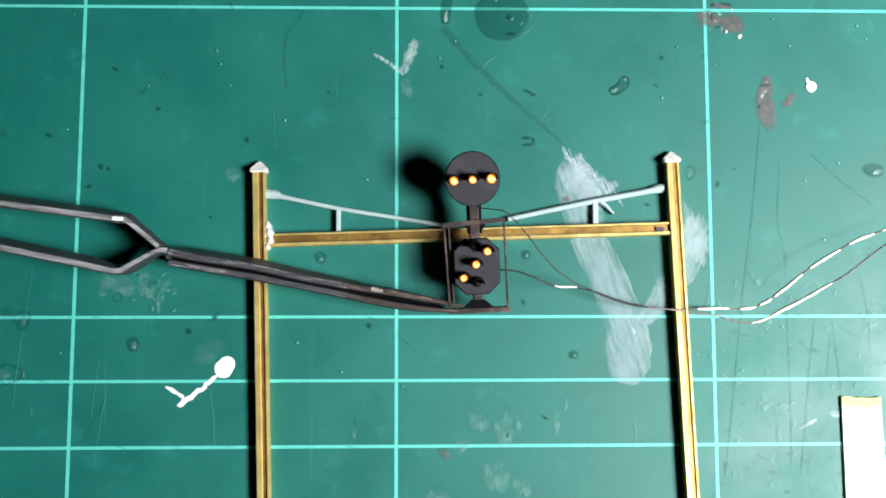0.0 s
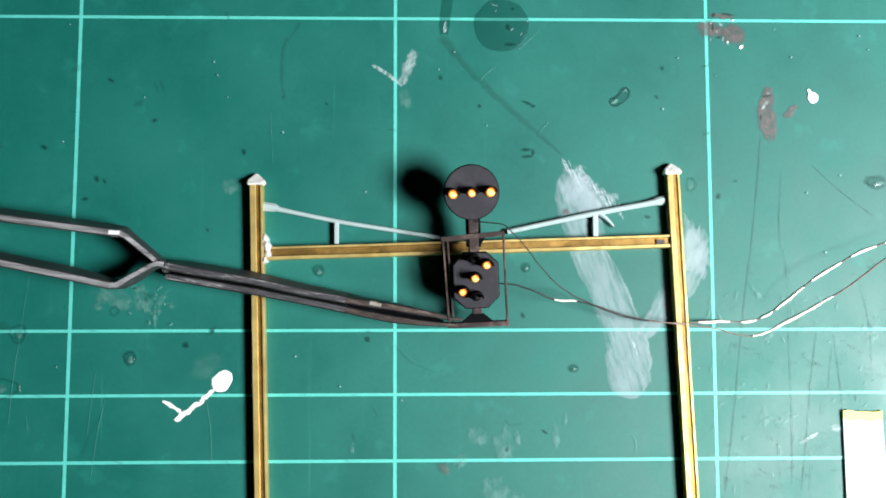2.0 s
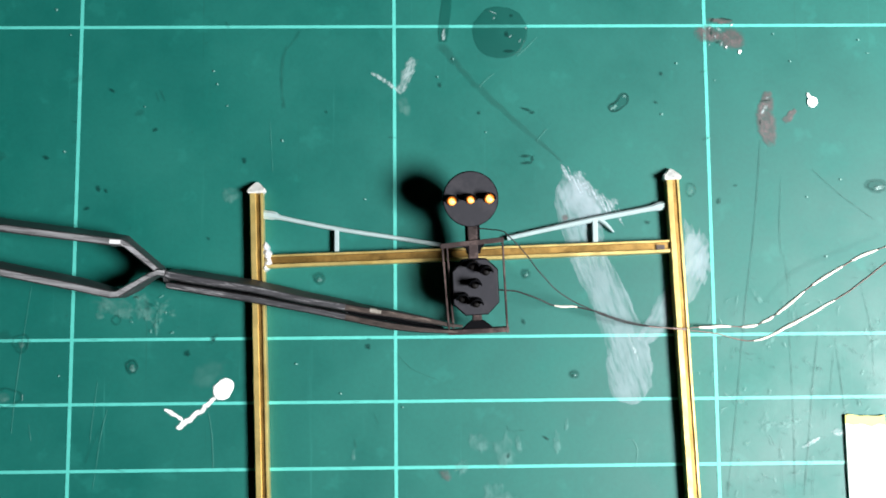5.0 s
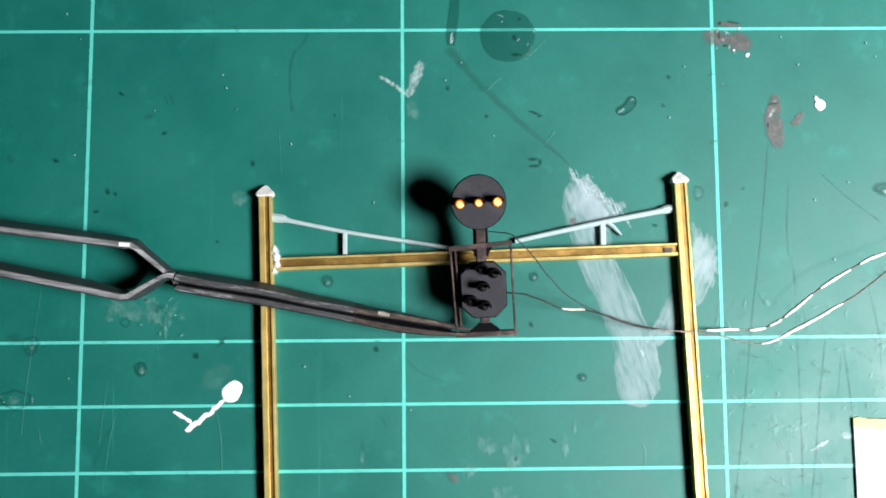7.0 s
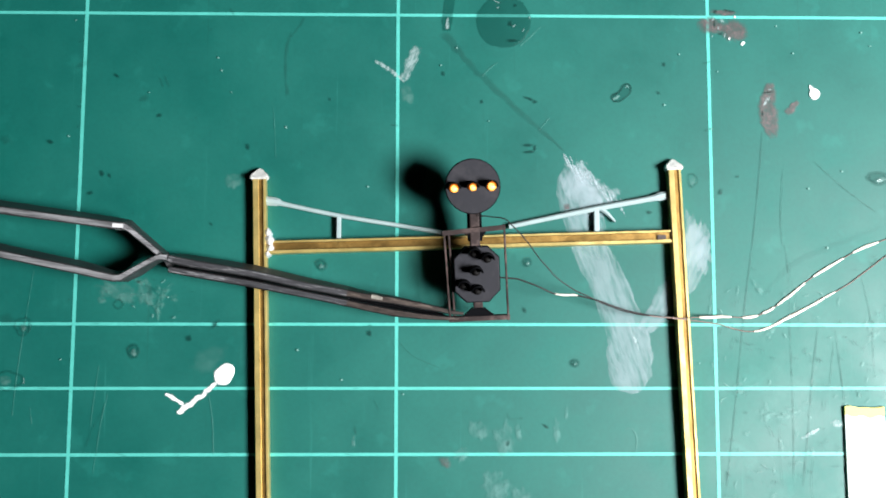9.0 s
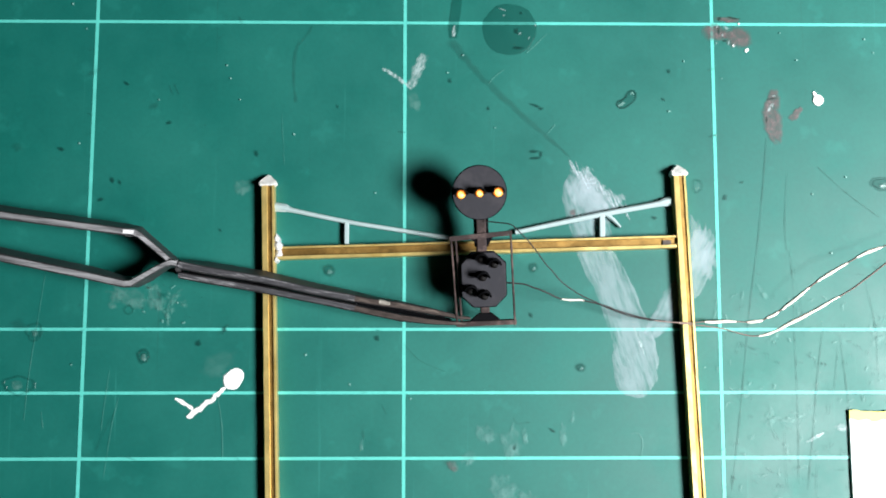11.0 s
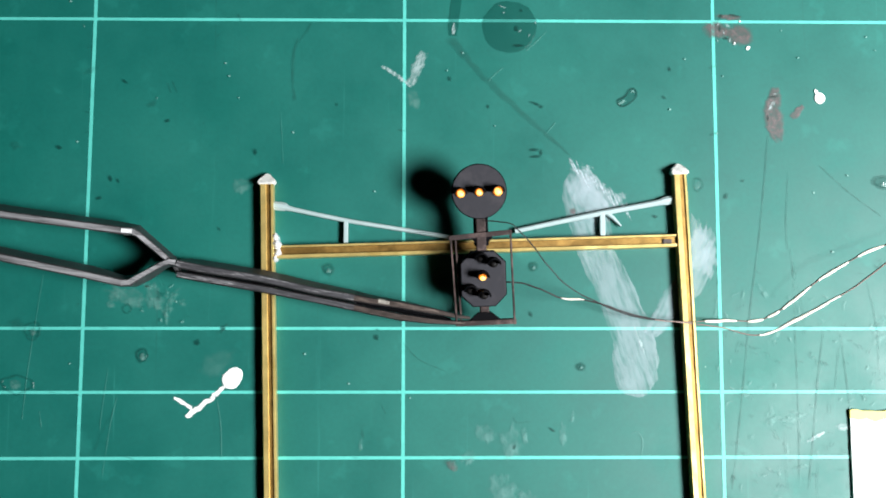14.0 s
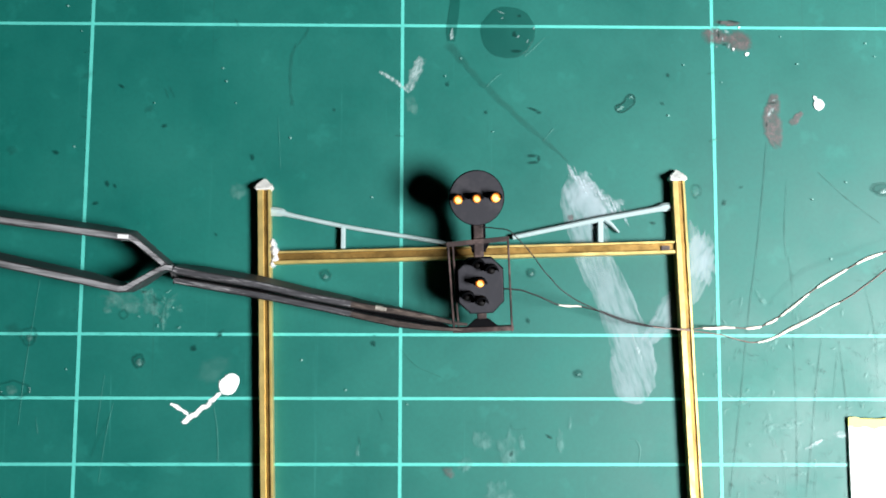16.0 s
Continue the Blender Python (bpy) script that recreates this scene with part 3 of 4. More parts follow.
# ---- paint marks and stains on the mat ----
PALE = film(worn(material("faded_white_paint", (0.50, 0.61, 0.66), 0.5, vary=0.15, scale=400), 0.78, 1300, 0.13, (1, 0.12, 1), 18, 0.12), 0.31)
PALE_B = film(worn(material("faded_white_stroke", (0.50, 0.61, 0.66), 0.5, vary=0.15, scale=400), 0.78, 1300, 0.13, (1, 0.12, 1), -27, 0.14), 0.31)
PALE_RAGGED = film(worn(material("flaked_white_paint", (0.56, 0.66, 0.70), 0.5, vary=0.12, scale=400), 0.50, 1300, 0.05, (0.9, 0.3, 1), 40, 0.16), 0.33)
BRISTLE = film(worn(material("dry_brushed_paint", (0.55, 0.66, 0.70), 0.5, vary=0.1, scale=500), 0.62, 1500, 0.08, rim=0.1), 0.42)
CHALK = film(worn(material("thin_white_paint_glint", (0.52, 0.66, 0.66), 0.55, vary=0.1, scale=400), 0.60, 1300, 0.12, (1, 0.4, 1), -30, 0.2), 0.48)
RED = film(worn(material("red_brown_paint", (0.125, 0.096, 0.096), 0.5, vary=0.25, scale=500), 0.80, 1000, 0.22, rim=0.55), 0.74)
DARK = film(worn(material("dark_stain", (0.004, 0.036, 0.030), 0.3, vary=0.2, scale=500), 0.8, 500, 0.2), 0.62)
FAINT = film(worn(material("faint_stain", (0.006, 0.045, 0.036), 0.5, vary=0.2, scale=300), 0.7, 200, 0.25), 0.24)
GLUE = film(material("clear_glue", (0.004, 0.075, 0.060), 0.22, vary=0.2, scale=400), 0.33)
SCUFF = film(worn(material("pale_scuff", (0.20, 0.40, 0.36), 0.5, vary=0.2, scale=500), 0.42, 420, 0.16, rim=0.4), 0.32)
CUT = film(worn(material("knife_cut", (0.006, 0.04, 0.033), 0.6, vary=0.2, scale=500), 0.7, 300, 0.2, rim=0.0), 0.34)
CUT_FAINT = film(worn(material("shallow_cut", (0.006, 0.04, 0.033), 0.6, vary=0.2, scale=500), 0.5, 250, 0.15, rim=0.0), 0.4)
PALE_CUT = film(worn(material("pale_cut", (0.18, 0.44, 0.38), 0.6, vary=0.2, scale=500), 0.5, 300, 0.15, rim=0.0), 0.3)
DROP = film(material("glossy_glue_drop", (0.005, 0.06, 0.05), 0.14, vary=0.1, scale=400, gloss=0.5), 0.2)
DROP_PALE = film(worn(material("dried_glue_highlight", (0.24, 0.44, 0.40), 0.35, vary=0.2, scale=500), 0.8, 900, 0.2), 0.55)
FAINT_RED = film(worn(material("faint_red_paint", (0.13, 0.085, 0.09), 0.5, vary=0.2, scale=500), 0.7, 900, 0.15), 0.4)
SPECK = film(material("pale_speck", (0.26, 0.50, 0.45), 0.5, vary=0.1), 0.62)
RIM = film(material("glue_rim", (0.006, 0.040, 0.034), 0.25, vary=0.2, scale=500), 0.20)
layer = [0.0055]


def mark(name, bm, mat_, at=(0, 0), label=""):
    """A mark on the mat; each lies a hair above the one before."""
    layer[0] += 0.00012
    ob = part(name, bm, mat_, mat, label, at=(at[0], at[1], layer[0] - 0.0055))
    return ob


def cut(pts, width=0.018, mat_=CUT, name="knife_cut", z=0.006, per=6):
    mark(name, stroke(pts, width, 0.5, pts[0][0], z, per), mat_)


# white check mark and blob
WHITE_EDGE = worn(material("dry_white_paint", (0.86, 0.87, 0.85), 0.5, vary=0.04, scale=600), 0.76, 900, 0.08, rim=0.5)
mark("paint_mark", blot(0.14, 0.18, -32, 0.2, 2.9, 0.014, 72, 0.8), WHITE, (-2.655, -0.765), "thick white paint blob")
mark("paint_mark", blot(0.19, 0.23, -32, 0.5, 4.4, 0.008, 72), WHITE_EDGE, (-2.70, -0.80), "thick white paint blob")
mark("paint_mark", stroke([(-2.76, -0.89, 0.5), (-2.90, -1.02, 1.0), (-3.10, -1.18, 1.0), (-3.29, -1.32, 1.1), (-3.38, -1.38, 0.6)], 0.125, 0.35, 1.0, 0.011), WHITE_EDGE, label="white brush stroke")
mark("paint_mark", stroke([(-3.56, -1.06, 0.4), (-3.46, -1.12, 1.0), (-3.31, -1.21, 0.8), (-3.25, -1.25, 0.5)], 0.10, 0.35, 4.0, 0.009), WHITE_EDGE, label="white brush stroke")
mark("paint_smear", blot(0.42, 0.22, 30, 0.5, 5.1), film(worn(material("grey_smear", (0.10, 0.30, 0.26), 0.5), 0.5, 300, 0.25, rim=0.4), 0.35), (-2.90, -0.55), "thin grey smear")
# thin tick
mark("paint_mark", stroke([(-0.38, 4.20, 0.7), (-0.13, 4.05, 1.0), (0.11, 3.85, 0.6)], 0.085, 0.3, 6.0), CHALK, label="thin white tick stroke")
mark("paint_mark", stroke([(0.08, 3.87, 0.8), (0.19, 4.15, 1.05), (0.32, 4.44, 0.9)], 0.19, 0.25, 7.0), CHALK, label="thin white tick stroke")
mark("paint_smear", blot(0.16, 0.26, 10, 0.5, 8.3), SCUFF, (0.16, 3.66), "pale smear")
# the broad faded strokes
mark("paint_mark", stroke([(2.78, 2.52, 0.30), (2.82, 2.30, 0.66), (2.89, 1.95, 0.76), (2.97, 1.55, 0.70), (3.026, 1.269, 0.66), (3.353, 0.554, 0.64), (3.537, 0.021, 0.72), (3.622, -0.333, 0.80), (3.654, -0.68, 0.80), (3.66, -0.86, 0.72), (3.69, -1.00, 0.40), (3.70, -1.07, 0.12)], 0.90, 0.20, 9.0, per=24), PALE, label="broad faded white brush stroke")
mark("paint_mark", stroke([(2.60, 2.62, 0.3), (2.80, 2.48, 0.8), (3.00, 2.30, 1.0), (3.20, 2.10, 1.0), (3.40, 1.93, 0.7), (3.48, 1.88, 0.2)], 0.52, 0.45, 3.3, 0.0062, per=30), PALE_RAGGED, label="flaked white paint")
mark("paint_mark", stroke([(2.70, 2.40, 0.6), (2.92, 2.15, 1.0), (3.15, 1.90, 0.9), (3.32, 1.80, 0.4)], 0.55, 0.3, 5.3, 0.0064, per=24), PALE_B, label="thin white paint")
mark("paint_mark", stroke([(4.68, 1.58, 0.25), (4.72, 1.22, 0.80), (4.52, 0.74, 0.95), (4.16, 0.29, 0.75), (3.84, -0.11, 0.45)], 0.52, 0.32, 11.0, per=24), PALE_B, label="broad faded white brush stroke")
mark("paint_mark", blot(0.22, 0.48, 8, 0.8, 12.3, 0.0062, 120, 2.6), PALE_B, (4.72, 1.27), "thin white paint")
mark("paint_mark", stroke([(3.62, 0.05, 0.4), (3.72, -0.22, 1.0), (3.78, -0.40, 0.3)], 0.06, 0.4, 12.9, 0.0070), CHALK, label="thin white paint")
mark("paint_mark", blot(0.07, 0.13, -25, 0.3, 13.3), SCUFF, (4.69, 2.28), "pale paint dab")
mark("paint_mark", blot(0.08, 0.07, 10, 0.5, 14.3, 0.0075), RED, (2.68, 1.86), "small red-brown dab")
# thin bristle lines at the upper end of the broad stroke
brush = random.Random(11)
for i in range(26):
    x, y = 2.62 + 0.036 * i, 2.74 - 0.030 * i + brush.uniform(-0.06, 0.06)
    n = brush.uniform(0.12, 0.34)
    cut([(x, y, 0.3), (x + 0.25 * n, y - 0.55 * n, 1.0), (x + 0.45 * n, y - n, 0.4)], brush.uniform(0.016, 0.040), BRISTLE, "paint_mark", 0.0068, 5)
# red-brown patches
mark("paint_patch", blot(0.29, 0.25, -25, 0.3, 15.1, 0.0022, 96), RED, (5.42, 4.73), "red-brown dried paint patch")
mark("paint_patch", blot(0.30, 0.19, -15, 0.6, 16.1, 0.0022, 96), RED, (5.06, 4.82), "red-brown dried paint patch")
mark("paint_patch", blot(0.27, 0.07, -4, 0.6, 16.9, 0.0022, 72), RED, (5.26, 5.03), "red-brown dried paint patch")
mark("paint_patch", stroke([(5.99, 3.93, 0.35), (5.97, 3.72, 0.72), (5.93, 3.50, 0.95), (5.95, 3.28, 1.05), (6.00, 3.08, 0.75), (6.02, 2.94, 0.3)], 0.42, 0.28, 17.1, 0.0066, per=16), RED, label="red-brown dried paint patch")
mark("paint_patch", stroke([(6.20, 3.35, 0.8), (6.30, 3.45, 1.0), (6.44, 3.60, 0.4)], 0.18, 0.4, 19.1, 0.0066, per=16), RED, label="red-brown dried paint patch")
for i, (x, y, rx, ry, turn) in enumerate(((5.90, 3.58, 0.03, 0.10, -25), (5.95, 3.62, 0.015, 0.05, -20), (5.97, 3.77, 0.07, 0.015, 10), (5.08, 4.92, 0.05, 0.018, 40), (5.16, 4.78, 0.02, 0.04, 20), (5.26, 4.66, 0.02, 0.05, -10), (5.34, 4.60, 0.02, 0.05, 0), (5.22, 4.90, 0.06, 0.03, -30), (5.06, 4.64, 0.03, 0.015, 60))):
    mark("paint_speck", blot(rx, ry, turn, 0.6, i * 1.31 + 50, 0.0085, 24), CHALK, (x, y))
for i, (x, y, rx, ry, turn) in enumerate(((5.12, 5.05, 0.05, 0.03, 50), (5.34, 5.06, 0.12, 0.02, -8), (5.19, 4.68, 0.05, 0.02, 10), (5.10, 4.86, 0.02, 0.08, 0), (5.93, 3.72, 0.11, 0.015, 8), (5.84, 3.38, 0.02, 0.06, 0))):
    mark("paint_speck", blot(rx, ry, turn, 0.6, i * 1.71 + 60, 0.0080, 24), DARK, (x, y))
for x, y, r in ((5.55, 4.52, 0.04), (5.33, 4.60, 0.018), (5.43, 4.96, 0.02)):
    mark("paint_speck", blot(r * 0.7, r, -30, 0.5, x, 0.010, 20), WHITE, (x, y))
mark("paint_mark", blot(0.088, 0.093, 0, 0.12, 20.2, 0.016, 40), WHITE, (6.69, 3.70), "white paint drop")
mark("paint_mark", blot(0.03, 0.06, 25, 0.2, 21.2, 0.012, 24), WHITE, (6.64, 3.79), "white paint drop")
mark("paint_mark", blot(0.13, 0.07, 0, 0.5, 22.2, 0.008, 40), CHALK, (6.86, -1.53), "white paint dab")
mark("paint_mark", stroke([(6.29, -1.77, 0.7), (6.44, -1.69, 1.1), (6.59, -1.61, 0.5)], 0.07, 0.3, 23.0), CHALK, label="pale stroke")
# glue rings and drops
mark("glue_patch", blot(0.44, 0.43, 20, 0.14, 24.4, 0.008, 96, 1.2), GLUE, (1.71, 4.86), "clear dried glue patch")
mark("glue_patch", stroke([(0.85, 5.55, 0.8), (0.84, 5.29, 1.0), (0.79, 4.91, 1.0), (0.78, 4.69, 0.75)], 0.17, 0.12, 25.0, 0.012), GLUE, label="clear dried glue run")
mark("paint_speck", stroke([(0.80, 4.91, 0.5), (0.79, 4.80, 1.0), (0.78, 4.71, 0.7)], 0.07, 0.2, 26.0, 0.015), CHALK)


def ring(x, y, r, sx=1.0, w=0.022, mat_=DARK, seed=0.0):
    bm = bmesh.new()
    n, rows = 40, []
    for i in range(n):
        a = 2 * math.pi * i / n
        q = r * (1 + 0.32 * noise.fractal((math.cos(a) + seed, math.sin(a), seed), 0.8, 2, 3))
        rows.append([bm.verts.new(((q + d) * sx * math.cos(a), (q + d) * math.sin(a), z)) for d, z in ((-w, 0.0005), (-w * 0.4, 0.009), (w * 0.4, 0.009), (w, 0.0005))])
    for i in range(n):
        r0, r1 = rows[i], rows[(i + 1) % n]
        for k in range(3):
            bm.faces.new((r0[k], r0[k + 1], r1[k + 1], r1[k]))
    mark("glue_ring", bm, mat_, (x, y))


for i, (x, y, r, sx) in enumerate(((-4.06, -0.42, 0.10, 0.9), (-1.19, 0.92, 0.075, 1.0), (7.66, 2.33, 0.085, 1.8), (2.77, -0.60, 0.05, 1.2), (2.04, 0.97, 0.06, 1.0))):
    ring(x, y, r, sx, mat_=RIM, seed=i * 2.3)
    drop = mark("glue_drop", blot(r * sx, r, 0, 0.25, i * 2.3, 0.010, 40, 1.0, 0.012), DROP, (x, y))
    for f in drop.data.polygons:
        f.use_smooth = True
    # pale dried glue, with the drop's highlight put into the colour
    mark("scuff_glint", blot(r * 0.62 * sx, r * 0.55, 20, 0.6, i * 3.1, 0.024, 24), DROP_PALE, (x + r * 0.2 * sx, y - r * 0.25))
# glints on the clear glue patch, painted as small pale marks
for x, y, rx, ry, turn in ((1.86, 4.78, 0.05, 0.02, 40), (1.57, 5.18, 0.07, 0.015, -20), (2.01, 4.71, 0.05, 0.012, 60), (2.11, 4.92, 0.02, 0.03, 0), (1.60, 5.08, 0.03, 0.015, 30)):
    mark("scuff_glint", blot(rx, ry, turn, 0.5, rx * 90, 0.012, 20), CHALK, (x, y))
# a bean-shaped glue drop with a dark rim; its pale highlights are painted on
mark("glue_drop", stroke([(3.448, 3.610, 0.8), (3.530, 3.634, 1.0), (3.604, 3.696, 0.9), (3.669, 3.782, 1.0), (3.686, 3.821, 0.7)], 0.13, 0.15, 61.0, 0.012), DROP)
cut([(3.431, 3.657), (3.514, 3.688), (3.571, 3.751), (3.612, 3.821), (3.678, 3.844), (3.727, 3.798), (3.719, 3.704), (3.645, 3.626), (3.563, 3.564), (3.473, 3.556), (3.423, 3.610), (3.431, 3.657)], 0.032, DARK, "glue_ring", 0.010)
cut([(3.431, 3.579, 0.7), (3.497, 3.618, 1.2), (3.554, 3.642, 0.4)], 0.05, DROP_PALE, "scuff_glint", 0.016)
cut([(3.636, 3.766, 0.7), (3.661, 3.805, 1.2), (3.694, 3.766, 0.4)], 0.03, DROP_PALE, "scuff_glint", 0.016)
# dark stains
for i, (x, y, rx, ry, turn) in enumerate(((2.10, 3.59, 0.10, 0.028, -18), (2.19, 3.54, 0.05, 0.03, 20), (2.07, 2.84, 0.10, 0.03, 5), (2.09, 2.73, 0.12, 0.03, 5), (2.18, 2.80, 0.03, 0.06, 0),
                                          (1.83, 4.54, 0.12, 0.03, 0), (1.80, 4.82, 0.05, 0.05, 30), (1.88, 5.12, 0.03, 0.03, 0), (1.34, 3.54, 0.03, 0.035, 0), (-0.42, -0.14, 0.05, 0.06, 0), (-0.41, -0.02, 0.04, 0.012, 0),
                                          (-3.21, -0.22, 0.06, 0.06, 40), (-2.81, -0.00, 0.05, 0.05, 60), (2.31, -1.57, 0.07, 0.025, -30), (4.27, 4.17, 0.03, 0.04, 0))):
    mark("stain", blot(rx, ry, turn, 0.5, i * 1.7 + 0.4, 0.0066, 32), DARK, (x, y))
for i, (x, y, rx, ry, turn) in enumerate(((-6.00, 0.07, 0.14, 0.10, 0), (-5.73, -0.05, 0.12, 0.10, 20), (-4.98, 4.10, 0.16, 0.05, 25), (-6.13, 2.88, 0.10, 0.08, 0), (-0.63, -1.62, 0.03, 0.10, 10), (-4.00, 3.56, 0.1, 0.06, 30))):
    mark("stain", blot(rx, ry, turn, 0.5, i * 2.1 + 0.9, 0.0064, 40), FAINT, (x, y))
cut([(-1.70, 4.67, 0.6), (-1.77, 4.35, 1.0), (-1.78, 3.98, 0.7), (-1.74, 3.61, 1.0)], 0.075, FAINT, "stain")
cut([(-1.49, 4.89, 0.8), (-1.60, 4.70, 1.0), (-1.72, 4.55, 0.6)], 0.06, FAINT, "stain")
cut([(0.72, 4.67, 1.0), (1.14, 4.17, 0.7), (1.59, 3.70, 0.8), (2.22, 3.14, 0.6), (2.66, 2.74, 0.2)], 0.16, FAINT, "stain")
cut([(-3.77, 3.90, 1.0), (-3.70, 3.72, 0.6)], 0.03, FAINT, "stain")
cut([(-3.69, 3.92, 1.0), (-3.61, 3.74, 0.6)], 0.03, FAINT, "stain")
# knife cuts and scratches
cut([(5.83, 3.08, 0.6), (5.76, 2.42, 1.0), (5.64, 1.43, 1.0), (5.49, 0.45, 1.0), (5.36, -0.60, 0.9), (5.23, -1.64, 1.0), (5.11, -2.49, 1.0)], 0.015, CUT)
cut([(6.13, 1.25, 0.8), (6.17, 0.80, 1.2), (6.17, 0.09, 0.7), (6.18, -1.30, 0.9), (6.16, -2.49, 0.8)], 0.016, CUT_FAINT)
cut([(6.63, 0.01, 0.8), (6.52, -0.69, 1.0), (6.41, -1.64, 1.0), (6.30, -2.49, 0.8)], 0.018, CUT_FAINT)
cut([(6.89, -0.08, 0.8), (6.95, -0.70, 1.0), (6.99, -1.17, 0.6)], 0.016, CUT_FAINT)
cut([(6.86, -0.26, 0.8), (6.77, -0.96, 0.7)], 0.014, CUT_FAINT)
cut([(6.14, 2.51, 0.6), (6.08, 1.70, 1.0), (6.09, 1.25, 0.8)], 0.012, CUT_FAINT)
cut([(7.32, 0.80, 0.8), (7.46, 0.09, 0.8), (7.48, -0.79, 0.6)], 0.012, CUT_FAINT)
cut([(6.64, 2.60, 0.5), (7.08, 2.19, 1.0), (7.60, 1.79, 0.5)], 0.016, CUT_FAINT)
cut([(5.74, 0.45, 0.5), (6.30, 0.98, 1.0), (7.03, 1.29, 1.0), (7.75, 1.59, 0.6)], 0.10, film(worn(material("dull_scuff", (0.007, 0.055, 0.045), 0.6), 0.5, 150, 0.3), 0.10), "stain")
cut([(0.00, -0.23, 0.6), (0.17, -0.42, 1.0), (0.32, -0.53, 0.9), (0.66, -0.67, 0.5)], 0.012, CUT)
cut([(-0.35, -1.14, 0.5), (-0.27, -1.32, 1.0)], 0.014, CUT_FAINT)
cut([(1.72, -1.38, 0.5), (1.77, -1.46, 1.0), (1.98, -1.45, 0.3)], 0.014, CUT_FAINT)
cut([(-0.11, 3.15, 0.5), (0.02, 3.14, 1.0)], 0.02, CUT_FAINT)
cut([(1.35, 3.95, 0.6), (1.46, 4.07, 1.0), (1.59, 4.17, 0.5)], 0.022, PALE_CUT, "scratch")
cut([(2.25, 3.08, 0.5), (2.42, 3.28, 1.0)], 0.012, PALE_CUT, "scratch")
cut([(1.96, 4.45, 0.5), (2.10, 4.58, 1.0), (2.29, 4.77, 0.5)], 0.025, PALE_CUT, "scratch")
cut([(-2.88, -1.08, 0.5), (-2.81, -1.51, 1.0), (-2.79, -2.01, 0.4)], 0.016, PALE_CUT, "scratch")
cut([(-4.67, -1.58, 0.5), (-4.64, -1.24, 1.0), (-4.57, -0.64, 0.4)], 0.010, PALE_CUT, "scratch")
cut([(-4.61, -2.27, 0.5), (-4.51, -1.50, 0.8), (-4.42, -1.07, 0.4)], 0.012, PALE_CUT, "scratch")
cut([(-5.60, -1.28, 0.5), (-5.56, -1.53, 1.0)], 0.016, PALE_CUT, "scratch")
cut([(-5.86, -1.40, 0.5), (-5.80, -0.64, 0.8), (-5.62, 0.83, 0.4)], 0.010, PALE_CUT, "scratch")
cut([(3.53, -1.63, 0.6), (3.65, -1.61, 1.0), (3.73, -1.76, 1.0), (3.69, -2.05, 0.4)], 0.020, PALE_CUT, "scratch")
cut([(-1.96, 3.43, 0.5), (-1.91, 2.61, 1.0)], 0.010, PALE_CUT, "scratch")
# scuffed areas
for i, (x, y, rx, ry, turn) in enumerate(((-4.27, 0.48, 0.55, 0.22, -10), (-3.88, 0.48, 0.22, 0.36, 10), (-4.56, 0.38, 0.10, 0.10, 0), (-5.99, -0.86, 0.16, 0.12, 0), (-5.74, -0.05, 0.08, 0.09, 0), 
                                          (-2.57, 2.25, 0.22, 0.2, 0), (0.76, -2.10, 0.10, 0.08, 0), (5.98, -1.88, 0.06, 0.08, 20), (5.85, -2.22, 0.04, 0.10, 0))):
    mark("scuff_glint", blot(rx, ry, turn, 0.6, i * 2.9 + 0.2, 0.0061, 60), SCUFF, (x, y))
SMEAR = film(worn(material("rubbed_smear", (0.20, 0.41, 0.38), 0.5, vary=0.2, scale=500), 0.46, 420, 0.12, (1, 0.6, 1), 8, 0.4), 0.30)
for i, (x, y, rx, ry, turn) in enumerate(((1.28, -1.62, 0.28, 0.24, 20), (1.66, -1.78, 0.24, 0.46, 0), (1.52, -2.45, 0.34, 0.40, 10), (1.02, -1.98, 0.24, 0.16, 40), (1.95, -2.62, 0.30, 0.22, -15), (2.48, -1.62, 0.10, 0.30, -4), (2.64, -1.36, 0.05, 0.16, -8), (1.88, -1.62, 0.07, 0.22, 5), (0.62, -2.75, 0.30, 0.16, 15), (-0.65, -1.78, 0.06, 0.14, 0))):
    mark("scuff_glint", blot(rx, ry, turn, 0.75, i * 3.3 + 70, 0.0061, 80, 2.0), SMEAR, (x, y), "pale rubbed smear")
# small specks
for i, (x, y) in enumerate(((-5.34, 5.22), (-5.11, 4.81), (-2.85, 4.22), (-2.79, 4.01), (-3.92, 3.65), (-2.63, 3.66), (-1.76, 3.10), (-5.16, 2.94), (1.45, 3.22), (-0.46, 2.16), (0.69, 4.12), (0.94, 4.41), (4.52, 4.33),
                            (6.10, 4.81), (6.36, 4.36), (7.48, 4.71), (7.62, 4.49), (5.13, 4.05), (6.54, 2.16), (7.09, 2.44), (-0.84, -0.86), (0.11, -1.08), (-5.16, -0.55), (4.73, -0.60), (-3.54, 0.41), (-1.58, 0.74), (4.26, 3.50), (6.81, 1.21), (5.01, 3.11), (-1.53, -0.40))):
    r = 0.008 + 0.009 * random.random()
    mark("paint_speck", blot(r, r * (0.7 + 0.6 * random.random()), 90 * random.random(), 0.4, i * 1.3, 0.009, 14), SPECK, (x, y))
